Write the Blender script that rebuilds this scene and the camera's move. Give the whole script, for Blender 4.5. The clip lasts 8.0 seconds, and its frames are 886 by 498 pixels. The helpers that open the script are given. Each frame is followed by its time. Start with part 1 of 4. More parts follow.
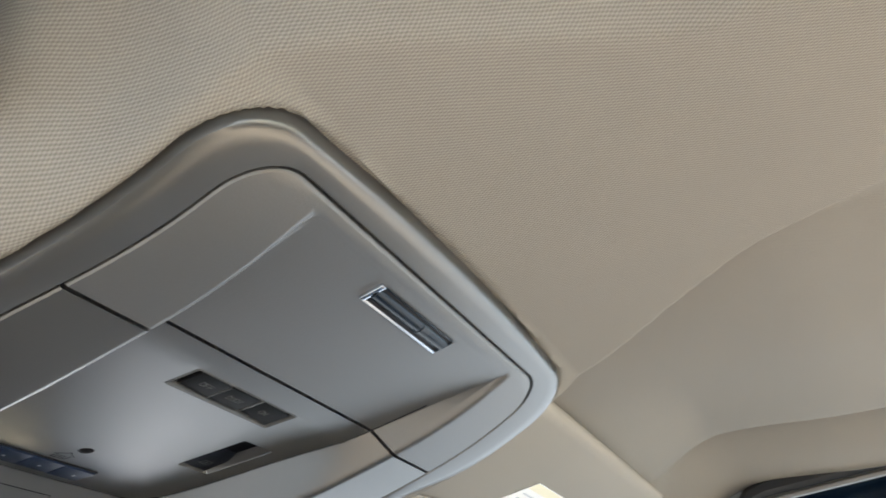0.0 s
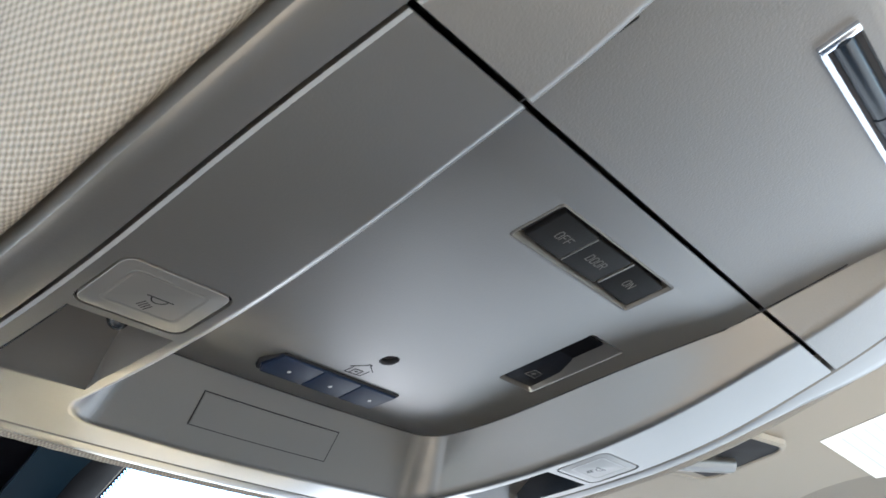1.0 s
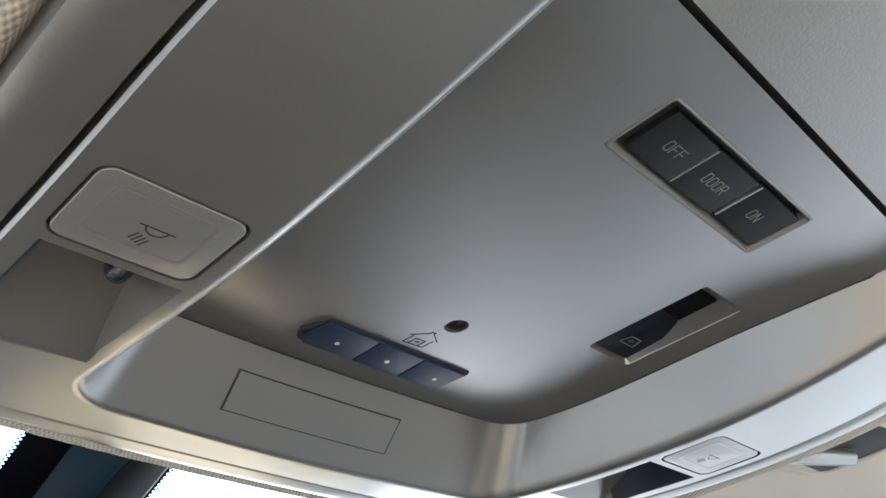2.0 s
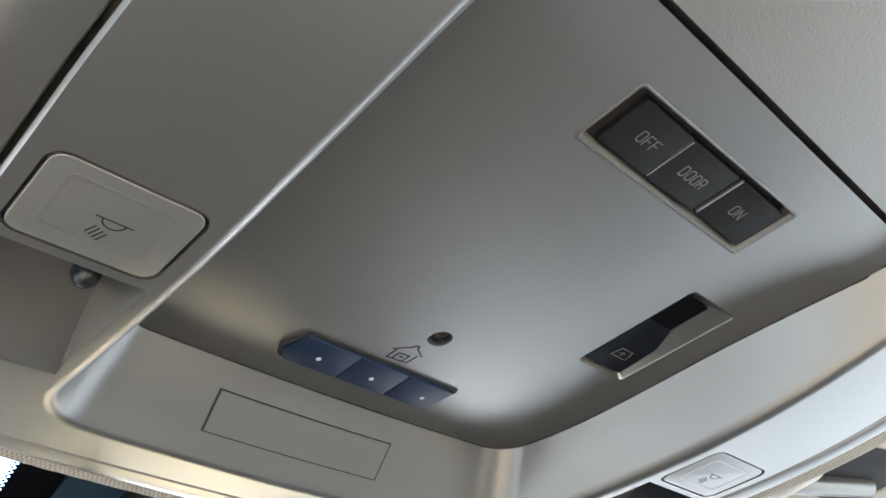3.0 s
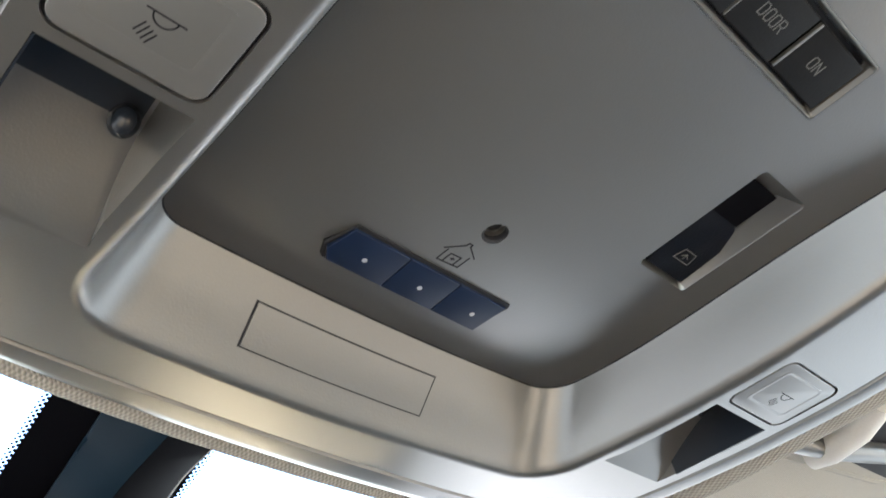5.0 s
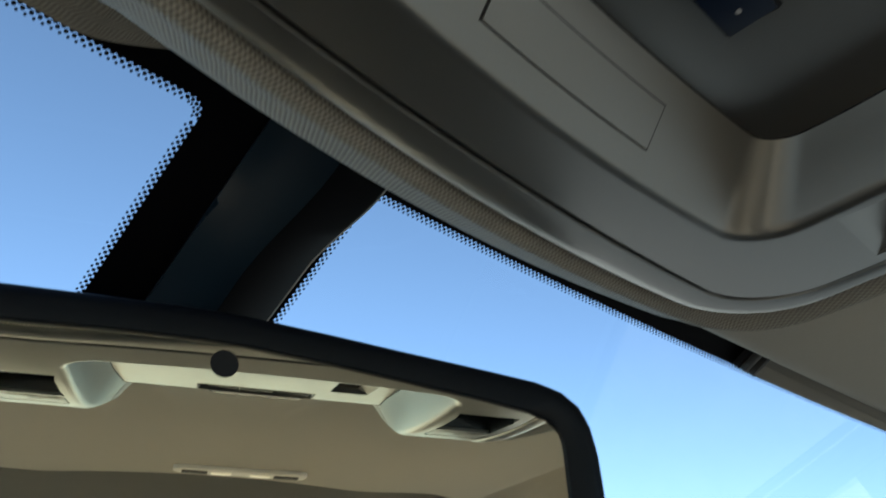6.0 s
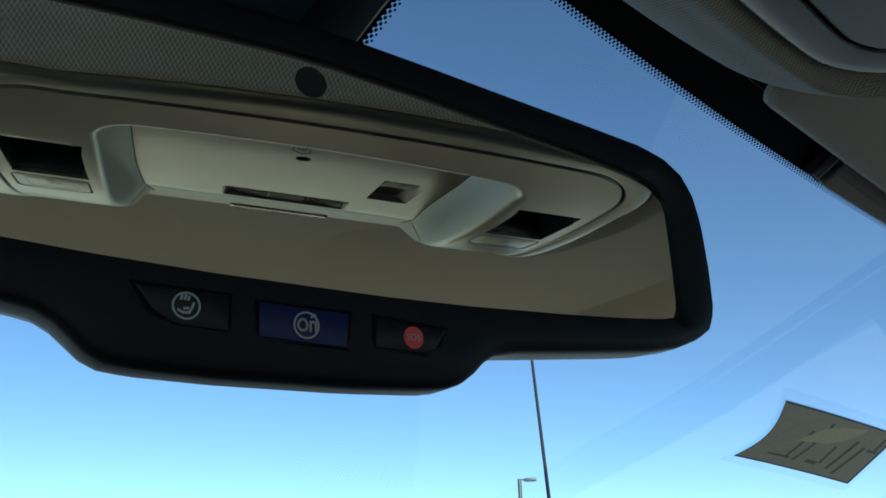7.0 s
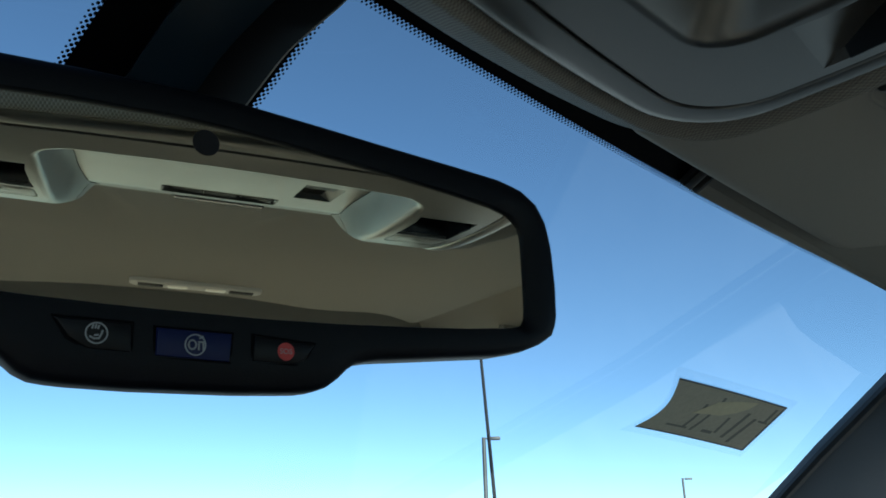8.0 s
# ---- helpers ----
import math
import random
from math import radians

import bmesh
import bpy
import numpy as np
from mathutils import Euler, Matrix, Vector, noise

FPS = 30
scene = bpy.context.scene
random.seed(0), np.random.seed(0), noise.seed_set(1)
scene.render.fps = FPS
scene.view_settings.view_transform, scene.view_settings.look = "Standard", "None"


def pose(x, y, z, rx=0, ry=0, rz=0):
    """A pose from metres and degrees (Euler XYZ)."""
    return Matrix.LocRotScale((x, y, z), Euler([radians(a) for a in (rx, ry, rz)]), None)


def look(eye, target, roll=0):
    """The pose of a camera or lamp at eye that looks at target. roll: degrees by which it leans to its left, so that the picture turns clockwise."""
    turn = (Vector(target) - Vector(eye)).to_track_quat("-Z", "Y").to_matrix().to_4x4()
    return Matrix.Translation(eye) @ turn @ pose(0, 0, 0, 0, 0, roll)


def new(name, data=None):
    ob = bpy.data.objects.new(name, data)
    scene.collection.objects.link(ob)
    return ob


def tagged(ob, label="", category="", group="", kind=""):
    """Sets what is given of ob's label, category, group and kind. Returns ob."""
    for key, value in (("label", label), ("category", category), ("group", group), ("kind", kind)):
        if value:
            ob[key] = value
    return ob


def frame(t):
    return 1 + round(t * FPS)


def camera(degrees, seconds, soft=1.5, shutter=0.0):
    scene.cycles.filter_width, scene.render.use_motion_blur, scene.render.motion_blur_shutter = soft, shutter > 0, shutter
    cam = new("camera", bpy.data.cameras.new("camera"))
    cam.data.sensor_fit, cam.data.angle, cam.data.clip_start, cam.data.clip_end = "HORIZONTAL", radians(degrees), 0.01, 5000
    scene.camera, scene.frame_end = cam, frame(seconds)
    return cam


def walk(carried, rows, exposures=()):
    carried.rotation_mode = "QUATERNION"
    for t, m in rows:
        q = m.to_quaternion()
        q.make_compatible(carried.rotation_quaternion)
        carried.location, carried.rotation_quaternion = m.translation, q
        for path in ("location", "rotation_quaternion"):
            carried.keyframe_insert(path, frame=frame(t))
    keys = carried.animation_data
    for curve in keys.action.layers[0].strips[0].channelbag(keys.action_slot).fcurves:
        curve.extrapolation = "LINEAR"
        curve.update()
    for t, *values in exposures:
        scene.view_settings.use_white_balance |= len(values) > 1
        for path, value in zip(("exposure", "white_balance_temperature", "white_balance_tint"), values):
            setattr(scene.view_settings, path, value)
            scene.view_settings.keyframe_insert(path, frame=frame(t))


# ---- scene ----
LENS = 56.30
cam = camera(LENS, 8.0, soft=1.6, shutter=0.15)
PATH = [
    (0.00, pose(-0.2633, -0.3154, 1.6431, 119.69, -0.32, -63.44)),
    (0.30, pose(-0.2538, -0.2855, 1.6393, 119.96, -0.48, -57.25)),
    (0.50, pose(-0.2383, -0.2536, 1.6403, 119.37, -0.37, -54.16)),
    (0.70, pose(-0.2218, -0.2173, 1.6442, 118.81, -0.24, -52.48)),
    (1.00, pose(-0.1958, -0.1853, 1.6470, 118.67, -0.35, -50.59)),
    (1.50, pose(-0.1757, -0.1598, 1.6514, 118.66, -0.43, -48.28)),
    (1.70, pose(-0.1676, -0.1486, 1.6544, 118.69, -0.50, -47.15)),
    (3.00, pose(-0.1438, -0.1485, 1.6447, 123.20, 0.10, -44.19)),
    (3.50, pose(-0.1402, -0.1493, 1.6408, 124.34, 0.45, -43.79)),
    (4.00, pose(-0.1384, -0.1542, 1.6370, 124.89, 0.55, -43.29)),
    (4.20, pose(-0.1389, -0.1505, 1.6342, 125.17, 0.75, -43.35)),
    (5.30, pose(-0.1261, -0.0838, 1.6046, 127.22, 3.27, -44.28)),
    (5.50, pose(-0.1250, -0.0686, 1.5965, 125.95, 3.85, -44.82)),
    (5.70, pose(-0.1290, -0.0600, 1.5965, 123.21, 2.51, -45.36)),
    (5.90, pose(-0.1339, -0.0331, 1.6002, 121.95, 2.17, -45.30)),
    (6.00, pose(-0.1331, -0.0175, 1.5997, 121.01, 1.81, -45.53)),
    (6.20, pose(-0.1262, 0.0054, 1.5935, 118.25, 1.88, -45.61)),
    (6.50, pose(-0.1172, 0.0282, 1.5807, 115.05, 1.35, -46.18)),
    (7.00, pose(-0.1237, 0.0385, 1.5817, 112.27, 1.26, -47.19)),
    (7.50, pose(-0.1316, 0.0301, 1.5834, 110.62, 1.53, -48.74)),
    (8.00, pose(-0.1427, -0.0174, 1.5819, 109.52, 1.43, -49.50)),
]
EXPOSURES = [(0.0, 4.65, 6850, 9), (0.5, 4.95, 6700, 9), (1.0, 5.2, 6600, 9), (1.5, 4.9, 6550, 9), (1.7, 5.05, 6650, 9), (3.0, 5.6, 6950, 8), (3.5, 5.85, 7050, 8), (4.2, 5.95, 7050, 8),
             (5.3, 4.7, 7000, 12), (5.5, 4.0, 7000, 14), (5.7, 3.5, 7100, 8), (6.0, 3.05, 7200, 0), (6.5, 2.5, 6800, -3), (7.0, 2.05, 6200, -5), (8.0, 1.95, 6150, -7)]
walk(cam, PATH, EXPOSURES)

# ---- world, sun ----
SUN_ELEV, SUN_ROT = 26.0, 202.0   # degrees; behind the driver's shoulder
world = bpy.data.worlds.new("sky")
scene.world = world
world.use_nodes = True
wn, wl = world.node_tree.nodes, world.node_tree.links
sky = wn.new("ShaderNodeTexSky")
sky.sky_type = "NISHITA"
sky.sun_disc = False
sky.sun_elevation = radians(SUN_ELEV)
sky.sun_rotation = radians(SUN_ROT)
sky.altitude = 2000
sky.air_density = 0.7
sky.dust_density = 0.0
sky.ozone_density = 3.0
wn["Background"].inputs["Strength"].default_value = 0.05
wl.new(sky.outputs["Color"], wn["Background"].inputs["Color"])
sun_data = bpy.data.lights.new("sun", "SUN")
sun_data.energy, sun_data.angle, sun_data.color = 5.0, radians(0.53), (1.0, 0.96, 0.90)
sun = new("sun", sun_data)
_a, _e = radians(SUN_ROT), radians(SUN_ELEV)
sun.matrix_world = look((0, 0, 0), (-math.sin(_a) * math.cos(_e), -math.cos(_a) * math.cos(_e), -math.sin(_e)))

# ---- frame of the car: x to its right, y ahead, z up, in units of MM metres; the nose leans down by LEAN ----
MM = 0.00092
LEAN = -9.0
CAR = pose(0, 0, 1.75, LEAN, 0, 0)
XC = 1.5


def clamp(v, a=0.0, b=1.0):
    return max(a, min(b, v))


def smooth(v):
    v = clamp(v)
    return v * v * (3 - 2 * v)


# ---- materials ----
def material(name, base, rough=0.5, metal=0.0, spec=0.5, var=0.06, grain=900.0, bump=0.0, bump_scale=1500.0, big=12.0, coat=0.0):
    m = bpy.data.materials.new(name)
    m.use_nodes = True
    n, l = m.node_tree.nodes, m.node_tree.links
    b = n["Principled BSDF"]
    b.inputs["Roughness"].default_value = rough
    b.inputs["Metallic"].default_value = metal
    b.inputs["Specular IOR Level"].default_value = spec
    b.inputs["Coat Weight"].default_value = coat
    b.inputs["Coat Roughness"].default_value = rough * 0.9
    tc = n.new("ShaderNodeTexCoord")
    n1, n2 = n.new("ShaderNodeTexNoise"), n.new("ShaderNodeTexNoise")
    n1.inputs["Scale"].default_value, n2.inputs["Scale"].default_value = grain, big
    n1.inputs["Detail"].default_value = n2.inputs["Detail"].default_value = 3.0
    l.new(tc.outputs["Object"], n1.inputs["Vector"])
    l.new(tc.outputs["Object"], n2.inputs["Vector"])
    add = n.new("ShaderNodeMath")
    add.operation = "ADD"
    l.new(n1.outputs["Fac"], add.inputs[0])
    l.new(n2.outputs["Fac"], add.inputs[1])
    mr = n.new("ShaderNodeMapRange")
    mr.inputs["From Min"].default_value, mr.inputs["From Max"].default_value = 0.6, 1.4
    mr.inputs["To Min"].default_value, mr.inputs["To Max"].default_value = 1 - var, 1 + var
    l.new(add.outputs[0], mr.inputs["Value"])
    mix = n.new("ShaderNodeMix")
    mix.data_type, mix.blend_type = "RGBA", "MULTIPLY"
    mix.inputs["Factor"].default_value = 1.0
    mix.inputs["A"].default_value = (*base, 1)
    l.new(mr.outputs["Result"], mix.inputs["B"])
    l.new(mix.outputs["Result"], b.inputs["Base Color"])
    rr = n.new("ShaderNodeMapRange")
    rr.inputs["From Min"].default_value, rr.inputs["From Max"].default_value = 0.3, 0.7
    rr.inputs["To Min"].default_value, rr.inputs["To Max"].default_value = rough * 0.92, min(1.0, rough * 1.08)
    l.new(n2.outputs["Fac"], rr.inputs["Value"])
    l.new(rr.outputs["Result"], b.inputs["Roughness"])
    if bump:
        n3 = n.new("ShaderNodeTexNoise")
        n3.inputs["Scale"].default_value = bump_scale
        n3.inputs["Detail"].default_value = 2.0
        l.new(tc.outputs["Object"], n3.inputs["Vector"])
        bp = n.new("ShaderNodeBump")
        bp.inputs["Strength"].default_value, bp.inputs["Distance"].default_value = bump, 0.0004
        l.new(n3.outputs["Fac"], bp.inputs["Height"])
        l.new(bp.outputs["Normal"], b.inputs["Normal"])
    return m


def woven(name, light, dark, pitch=0.0016, rough=0.9, strength=0.6, along=False):
    """Knitted cloth: crossed ribs at a real pitch, in colour and relief."""
    m = material(name, light, rough, spec=0.15, var=0.05, grain=700, big=9)
    n, l = m.node_tree.nodes, m.node_tree.links
    b = n["Principled BSDF"]
    sep = n.new("ShaderNodeSeparateXYZ")
    if along:
        tc = n.new("ShaderNodeUVMap")
        tc.uv_map = "weave"
        l.new(tc.outputs["UV"], sep.inputs["Vector"])
    else:
        tc = n.new("ShaderNodeTexCoord")
        l.new(tc.outputs["Object"], sep.inputs["Vector"])

    def wave(ax, ay, az, p):
        acc = None
        for axis, k in zip("XYZ", (ax, ay, az)):
            mu = n.new("ShaderNodeMath")
            mu.operation = "MULTIPLY"
            mu.inputs[1].default_value = k * 2 * math.pi / p
            l.new(sep.outputs[axis], mu.inputs[0])
            if acc is None:
                acc = mu
            else:
                ad = n.new("ShaderNodeMath")
                ad.operation = "ADD"
                l.new(acc.outputs[0], ad.inputs[0])
                l.new(mu.outputs[0], ad.inputs[1])
                acc = ad
        si = n.new("ShaderNodeMath")
        si.operation = "SINE"
        l.new(acc.outputs[0], si.inputs[0])
        return si

    a, c = wave(0.88, 0.48, 0.0, pitch), wave(0.88, -0.48, 0.0, pitch)
    mul = n.new("ShaderNodeMath")
    mul.operation = "ADD"
    l.new(a.outputs[0], mul.inputs[0])
    l.new(c.outputs[0], mul.inputs[1])
    mr = n.new("ShaderNodeMapRange")
    mr.inputs["From Min"].default_value, mr.inputs["From Max"].default_value = -1.5, 1.5
    l.new(mul.outputs[0], mr.inputs["Value"])
    mix = n.new("ShaderNodeMix")
    mix.data_type = "RGBA"
    mix.inputs["A"].default_value, mix.inputs["B"].default_value = (*dark, 1), (*light, 1)
    l.new(mr.outputs["Result"], mix.inputs["Factor"])
    old = b.inputs["Base Color"].links[0].from_node
    l.new(mix.outputs["Result"], old.inputs["A"])
    bp = n.new("ShaderNodeBump")
    bp.inputs["Strength"].default_value, bp.inputs["Distance"].default_value = strength, pitch * 0.35
    l.new(mr.outputs["Result"], bp.inputs["Height"])
    l.new(bp.outputs["Normal"], b.inputs["Normal"])
    return m


def see_through(name, tint, rough=0.0, even=0.0):
    """Thin glazing: clear straight through, with a Fresnel gloss."""
    m = bpy.data.materials.new(name)
    m.use_nodes = True
    n, l = m.node_tree.nodes, m.node_tree.links
    n.remove(n["Principled BSDF"])
    tr, gl, fr, mx = n.new("ShaderNodeBsdfTransparent"), n.new("ShaderNodeBsdfGlossy"), n.new("ShaderNodeFresnel"), n.new("ShaderNodeMixShader")
    tr.inputs["Color"].default_value = (*tint, 1)
    gl.inputs["Roughness"].default_value = rough
    fr.inputs["IOR"].default_value = 1.45
    mx.inputs[0].default_value = even
    if not even:
        l.new(fr.outputs[0], mx.inputs[0])
    l.new(tr.outputs[0], mx.inputs[1])
    l.new(gl.outputs[0], mx.inputs[2])
    l.new(mx.outputs[0], n["Material Output"].inputs["Surface"])
    return m


PLASTIC = material("console_plastic", (0.040, 0.039, 0.037), 0.32, spec=1.0, coat=0.2, var=0.03, bump=0.08, bump_scale=1500)
PLASTIC_DOOR = material("console_door_plastic", (0.050, 0.0485, 0.046), 0.42, spec=1.0, coat=0.2, var=0.06, bump=0.15, bump_scale=1350)
BUTTON_GREY = material("button_plastic", (0.058, 0.057, 0.0545), 0.37, spec=1.0, coat=0.2, var=0.03)
DARK_KEY = material("switch_charcoal", (0.008, 0.0085, 0.0095), 0.5, spec=0.06, var=0.05, bump=0.1)
BEZEL_GREY = material("bezel_plastic", (0.05, 0.049, 0.047), 0.45, spec=0.4, var=0.03)
# black keys; the blue they reflect is mixed into the base colour
BLUE_SHEEN_KEY = material("garage_button_blue_sheen", (0.004, 0.009, 0.024), 0.40, spec=0.13, var=0.05)
BLACK = material("black_plastic", (0.0028, 0.0035, 0.006), 0.45, spec=0.14, var=0.08, bump=0.15)
SOFT_BLACK = material("matt_black", (0.010, 0.010, 0.012), 0.7, spec=0.2)
# lit cover side with its blue sheen in the base colour; tag edges too
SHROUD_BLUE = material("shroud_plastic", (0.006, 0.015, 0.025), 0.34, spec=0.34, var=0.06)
CHROME = material("chrome", (0.42, 0.44, 0.48), 0.16, metal=1.0, var=0.01)
INK = material("icon_ink", (0.006, 0.006, 0.008), 0.8, spec=0.1, var=0.02)
PALE_INK = material("pale_ink", (0.55, 0.57, 0.58), 0.6, var=0.02)
KEY_INK = material("key_ink", (0.06, 0.06, 0.058), 0.6, var=0.02)
WHITE_INK = material("white_ink", (0.24, 0.25, 0.26), 0.5, var=0.02)
RED_INK = material("red_ink", (0.42, 0.03, 0.03), 0.5, var=0.03)
PULL_DARK = material("pull_dark", (0.004, 0.008, 0.014), 0.16, spec=0.22, var=0.03)
MIRROR_KEY = material("mirror_key", (0.004, 0.0042, 0.006), 0.35, spec=0.16, var=0.06)
BLUE_KEY = material("blue_button", (0.004, 0.008, 0.05), 0.38, spec=0.2, var=0.05)
CLOTH = woven("headliner_cloth", (0.265, 0.247, 0.218), (0.150, 0.140, 0.124), pitch=0.0013, strength=0.55, along=True)
VISOR_CLOTH = woven("visor_cloth", (0.32, 0.295, 0.258), (0.25, 0.232, 0.205), pitch=0.0012, strength=0.3)
# driver's visor: the shade it hangs in is painted as darker cloth
SHADED_VISOR = woven("shaded_visor_cloth", (0.13, 0.128, 0.122), (0.06, 0.06, 0.058), pitch=0.0014, strength=0.4)
TRIM_GREY = material("trim_grey", (0.40, 0.385, 0.36), 0.6, var=0.04, bump=0.3)
SIDE_TRIM = material("side_trim_grey", (0.20, 0.193, 0.182), 0.65, var=0.05, bump=0.3)
INTERIOR = material("interior_shell", (0.12, 0.115, 0.105), 0.8, var=0.08)
PILLAR = material("pillar_trim", (0.085, 0.095, 0.11), 0.6, var=0.05, bump=0.3)
SEATS = material("seat_beige", (0.33, 0.285, 0.23), 0.8, var=0.1)
DASH = material("dash_grey", (0.03, 0.029, 0.028), 0.6, var=0.1)
RUBBER = material("rubber_seal", (0.015, 0.015, 0.016), 0.6)
LENS_GLASS = material("lamp_lens", (0.010, 0.013, 0.018), 0.24, spec=0.3)
TAG_STREAK = material("tag_streak", (0.62, 0.57, 0.40), 0.8, var=0.1, grain=300)
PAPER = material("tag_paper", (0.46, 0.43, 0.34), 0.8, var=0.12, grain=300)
TAG_INK = material("tag_ink", (0.20, 0.195, 0.175), 0.8, var=0.1)
LABEL_WHITE = material("label_white", (0.85, 0.85, 0.82), 0.6, var=0.02)
LABEL_YELLOW = material("label_yellow", (0.82, 0.77, 0.58), 0.6, var=0.03)
GLASS = see_through("windscreen_glass", (0.93, 0.97, 0.97))
TAPE = see_through("clear_tape", (0.965, 0.98, 0.99), 0.3, even=0.03)
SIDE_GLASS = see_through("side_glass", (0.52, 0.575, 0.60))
SMOKE = see_through("smoked_strip", (0.04, 0.055, 0.06))
REAR_GLASS = see_through("rear_glass", (0.88, 0.79, 0.63))
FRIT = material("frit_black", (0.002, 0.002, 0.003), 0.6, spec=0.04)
MIRROR = material("mirror_silver", (0.95, 0.95, 0.83), 0.015, metal=1.0, var=0.01)
POST = material("lamp_post_steel", (0.014, 0.017, 0.022), 0.6)
BONNET = material("bonnet_paint", (0.06, 0.07, 0.085), 0.55, spec=0.25, var=0.02)
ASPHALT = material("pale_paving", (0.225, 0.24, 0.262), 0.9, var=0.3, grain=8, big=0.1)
DOME_LENS = material("dome_lens", (0.75, 0.72, 0.66), 0.35, spec=0.6)


# ---- building helpers ----
def thing(name, at=(0, 0, 0), label="", category="", group="", kind="", m=None):
    ob = new(name)
    ob.empty_display_size = 0.02
    ob.matrix_world = (m if m is not None else CAR) @ Matrix.Translation([c * MM for c in at])
    ob["base"] = [float(c) for c in at]
    return tagged(ob, label, category, group, kind)


def base_of(ob):
    return Vector(ob["base"]) if "base" in ob.keys() else Vector((0, 0, 0))


def finish(bm, mat, angle=35):
    me = bpy.data.meshes.new("mesh")
    bmesh.ops.recalc_face_normals(bm, faces=bm.faces[:])
    bm.to_mesh(me)
    bm.free()
    me.materials.append(mat)
    me.polygons.foreach_set("use_smooth", [True] * len(me.polygons))
    me.set_sharp_from_angle(angle=radians(angle))
    return me


def part(name, bm, mat, parent, label="", angle=35):
    """Links a bmesh, given in the car's units, as one mesh under a thing or a part."""
    base = base_of(parent)
    for v in bm.verts:
        v.co = (v.co - base) * MM
    ob = new(name, finish(bm, mat, angle))
    ob.parent = parent
    ob["base"] = list(base)
    if label:
        ob["label"] = label
    return ob


def even(ob):
    """Large flat faces rule the shading of a carved mesh."""
    w = ob.modifiers.new("even", "WEIGHTED_NORMAL")
    w.keep_sharp, w.weight = True, 90
    return ob


def solo(name, bm, mat, at, label, category, group="", kind="", angle=35):
    """One mesh that is a whole thing."""
    b = Vector(at)
    for v in bm.verts:
        v.co = (v.co - b) * MM
    ob = new(name, finish(bm, mat, angle))
    ob.matrix_world = CAR @ Matrix.Translation(b * MM)
    ob["base"] = list(b)
    return tagged(ob, label, category, group, kind)


def box(x0, x1, y0, y1, z0, z1, bevel=0.0, segs=2, m=None):
    bm = bmesh.new()
    bmesh.ops.create_cube(bm, size=1.0)
    for v in bm.verts:
        v.co = Vector(((x0 + x1) / 2 + v.co.x * (x1 - x0), (y0 + y1) / 2 + v.co.y * (y1 - y0), (z0 + z1) / 2 + v.co.z * (z1 - z0)))
    if bevel:
        bmesh.ops.bevel(bm, geom=bm.edges[:], offset=bevel, segments=segs, profile=0.5, affect="EDGES", clamp_overlap=True)
    if m is not None:
        bm.transform(m)
    return bm


def add_to(bm, other):
    me = bpy.data.meshes.new("tmp")
    other.to_mesh(me)
    other.free()
    bm.from_mesh(me)
    bpy.data.meshes.remove(me)
    return bm


def prism(points, z0, z1, bevel=0.0, m=None, segs=2):
    """A plate with the outline points (x, y), from z0 to z1."""
    bm = bmesh.new()
    lo = [bm.verts.new((x, y, z0)) for x, y in points]
    hi = [bm.verts.new((x, y, z1)) for x, y in points]
    n = len(points)
    bm.faces.new(lo[::-1])
    bm.faces.new(hi)
    for i in range(n):
        bm.faces.new((lo[i], lo[(i + 1) % n], hi[(i + 1) % n], hi[i]))
    bmesh.ops.recalc_face_normals(bm, faces=bm.faces[:])
    if bevel:
        es = [e for e in bm.edges if all(abs(v.co.z - z0) < 1e-6 for v in e.verts) or all(abs(v.co.z - z1) < 1e-6 for v in e.verts)]
        bmesh.ops.bevel(bm, geom=es, offset=bevel, segments=segs, profile=0.5, affect="EDGES", clamp_overlap=True)
    if m is not None:
        bm.transform(m)
    return bm


def rounded(x0, x1, y0, y1, r, n=6, sides=0, r_low=None):
    """Outline of a rounded rectangle, counter-clockwise from the low right corner; sides: points along each straight."""
    q0 = r if r_low is None else r_low
    cs = [(x1 - q0, y0 + q0, -90, q0), (x1 - r, y1 - r, 0, r), (x0 + r, y1 - r, 90, r), (x0 + q0, y0 + q0, 180, q0)]
    pts = []
    for k, (cx, cy, a, r) in enumerate(cs):
        arc = [(cx + r * math.cos(radians(a + 90 * i / n)), cy + r * math.sin(radians(a + 90 * i / n))) for i in range(n + 1)]
        pts += arc
        nx, ny, na, nr = cs[(k + 1) % 4]
        q = (nx + nr * math.cos(radians(na)), ny + nr * math.sin(radians(na)))
        for i in range(1, sides + 1):
            f = i / (sides + 1)
            pts.append((arc[-1][0] + (q[0] - arc[-1][0]) * f, arc[-1][1] + (q[1] - arc[-1][1]) * f))
    return pts


def loft(loops, close=False):
    bm = bmesh.new()
    rows = [[bm.verts.new(p) for p in lp] for lp in loops]
    n = len(loops[0])
    pairs = list(zip(rows, rows[1:])) + ([(rows[-1], rows[0])] if close else [])
    for a, b in pairs:
        for i in range(n):
            bm.faces.new((a[i], a[(i + 1) % n], b[(i + 1) % n], b[i]))
    if not close:
        bm.faces.new(rows[0])
        bm.faces.new(rows[-1][::-1])
    bmesh.ops.recalc_face_normals(bm, faces=bm.faces[:])
    return bm


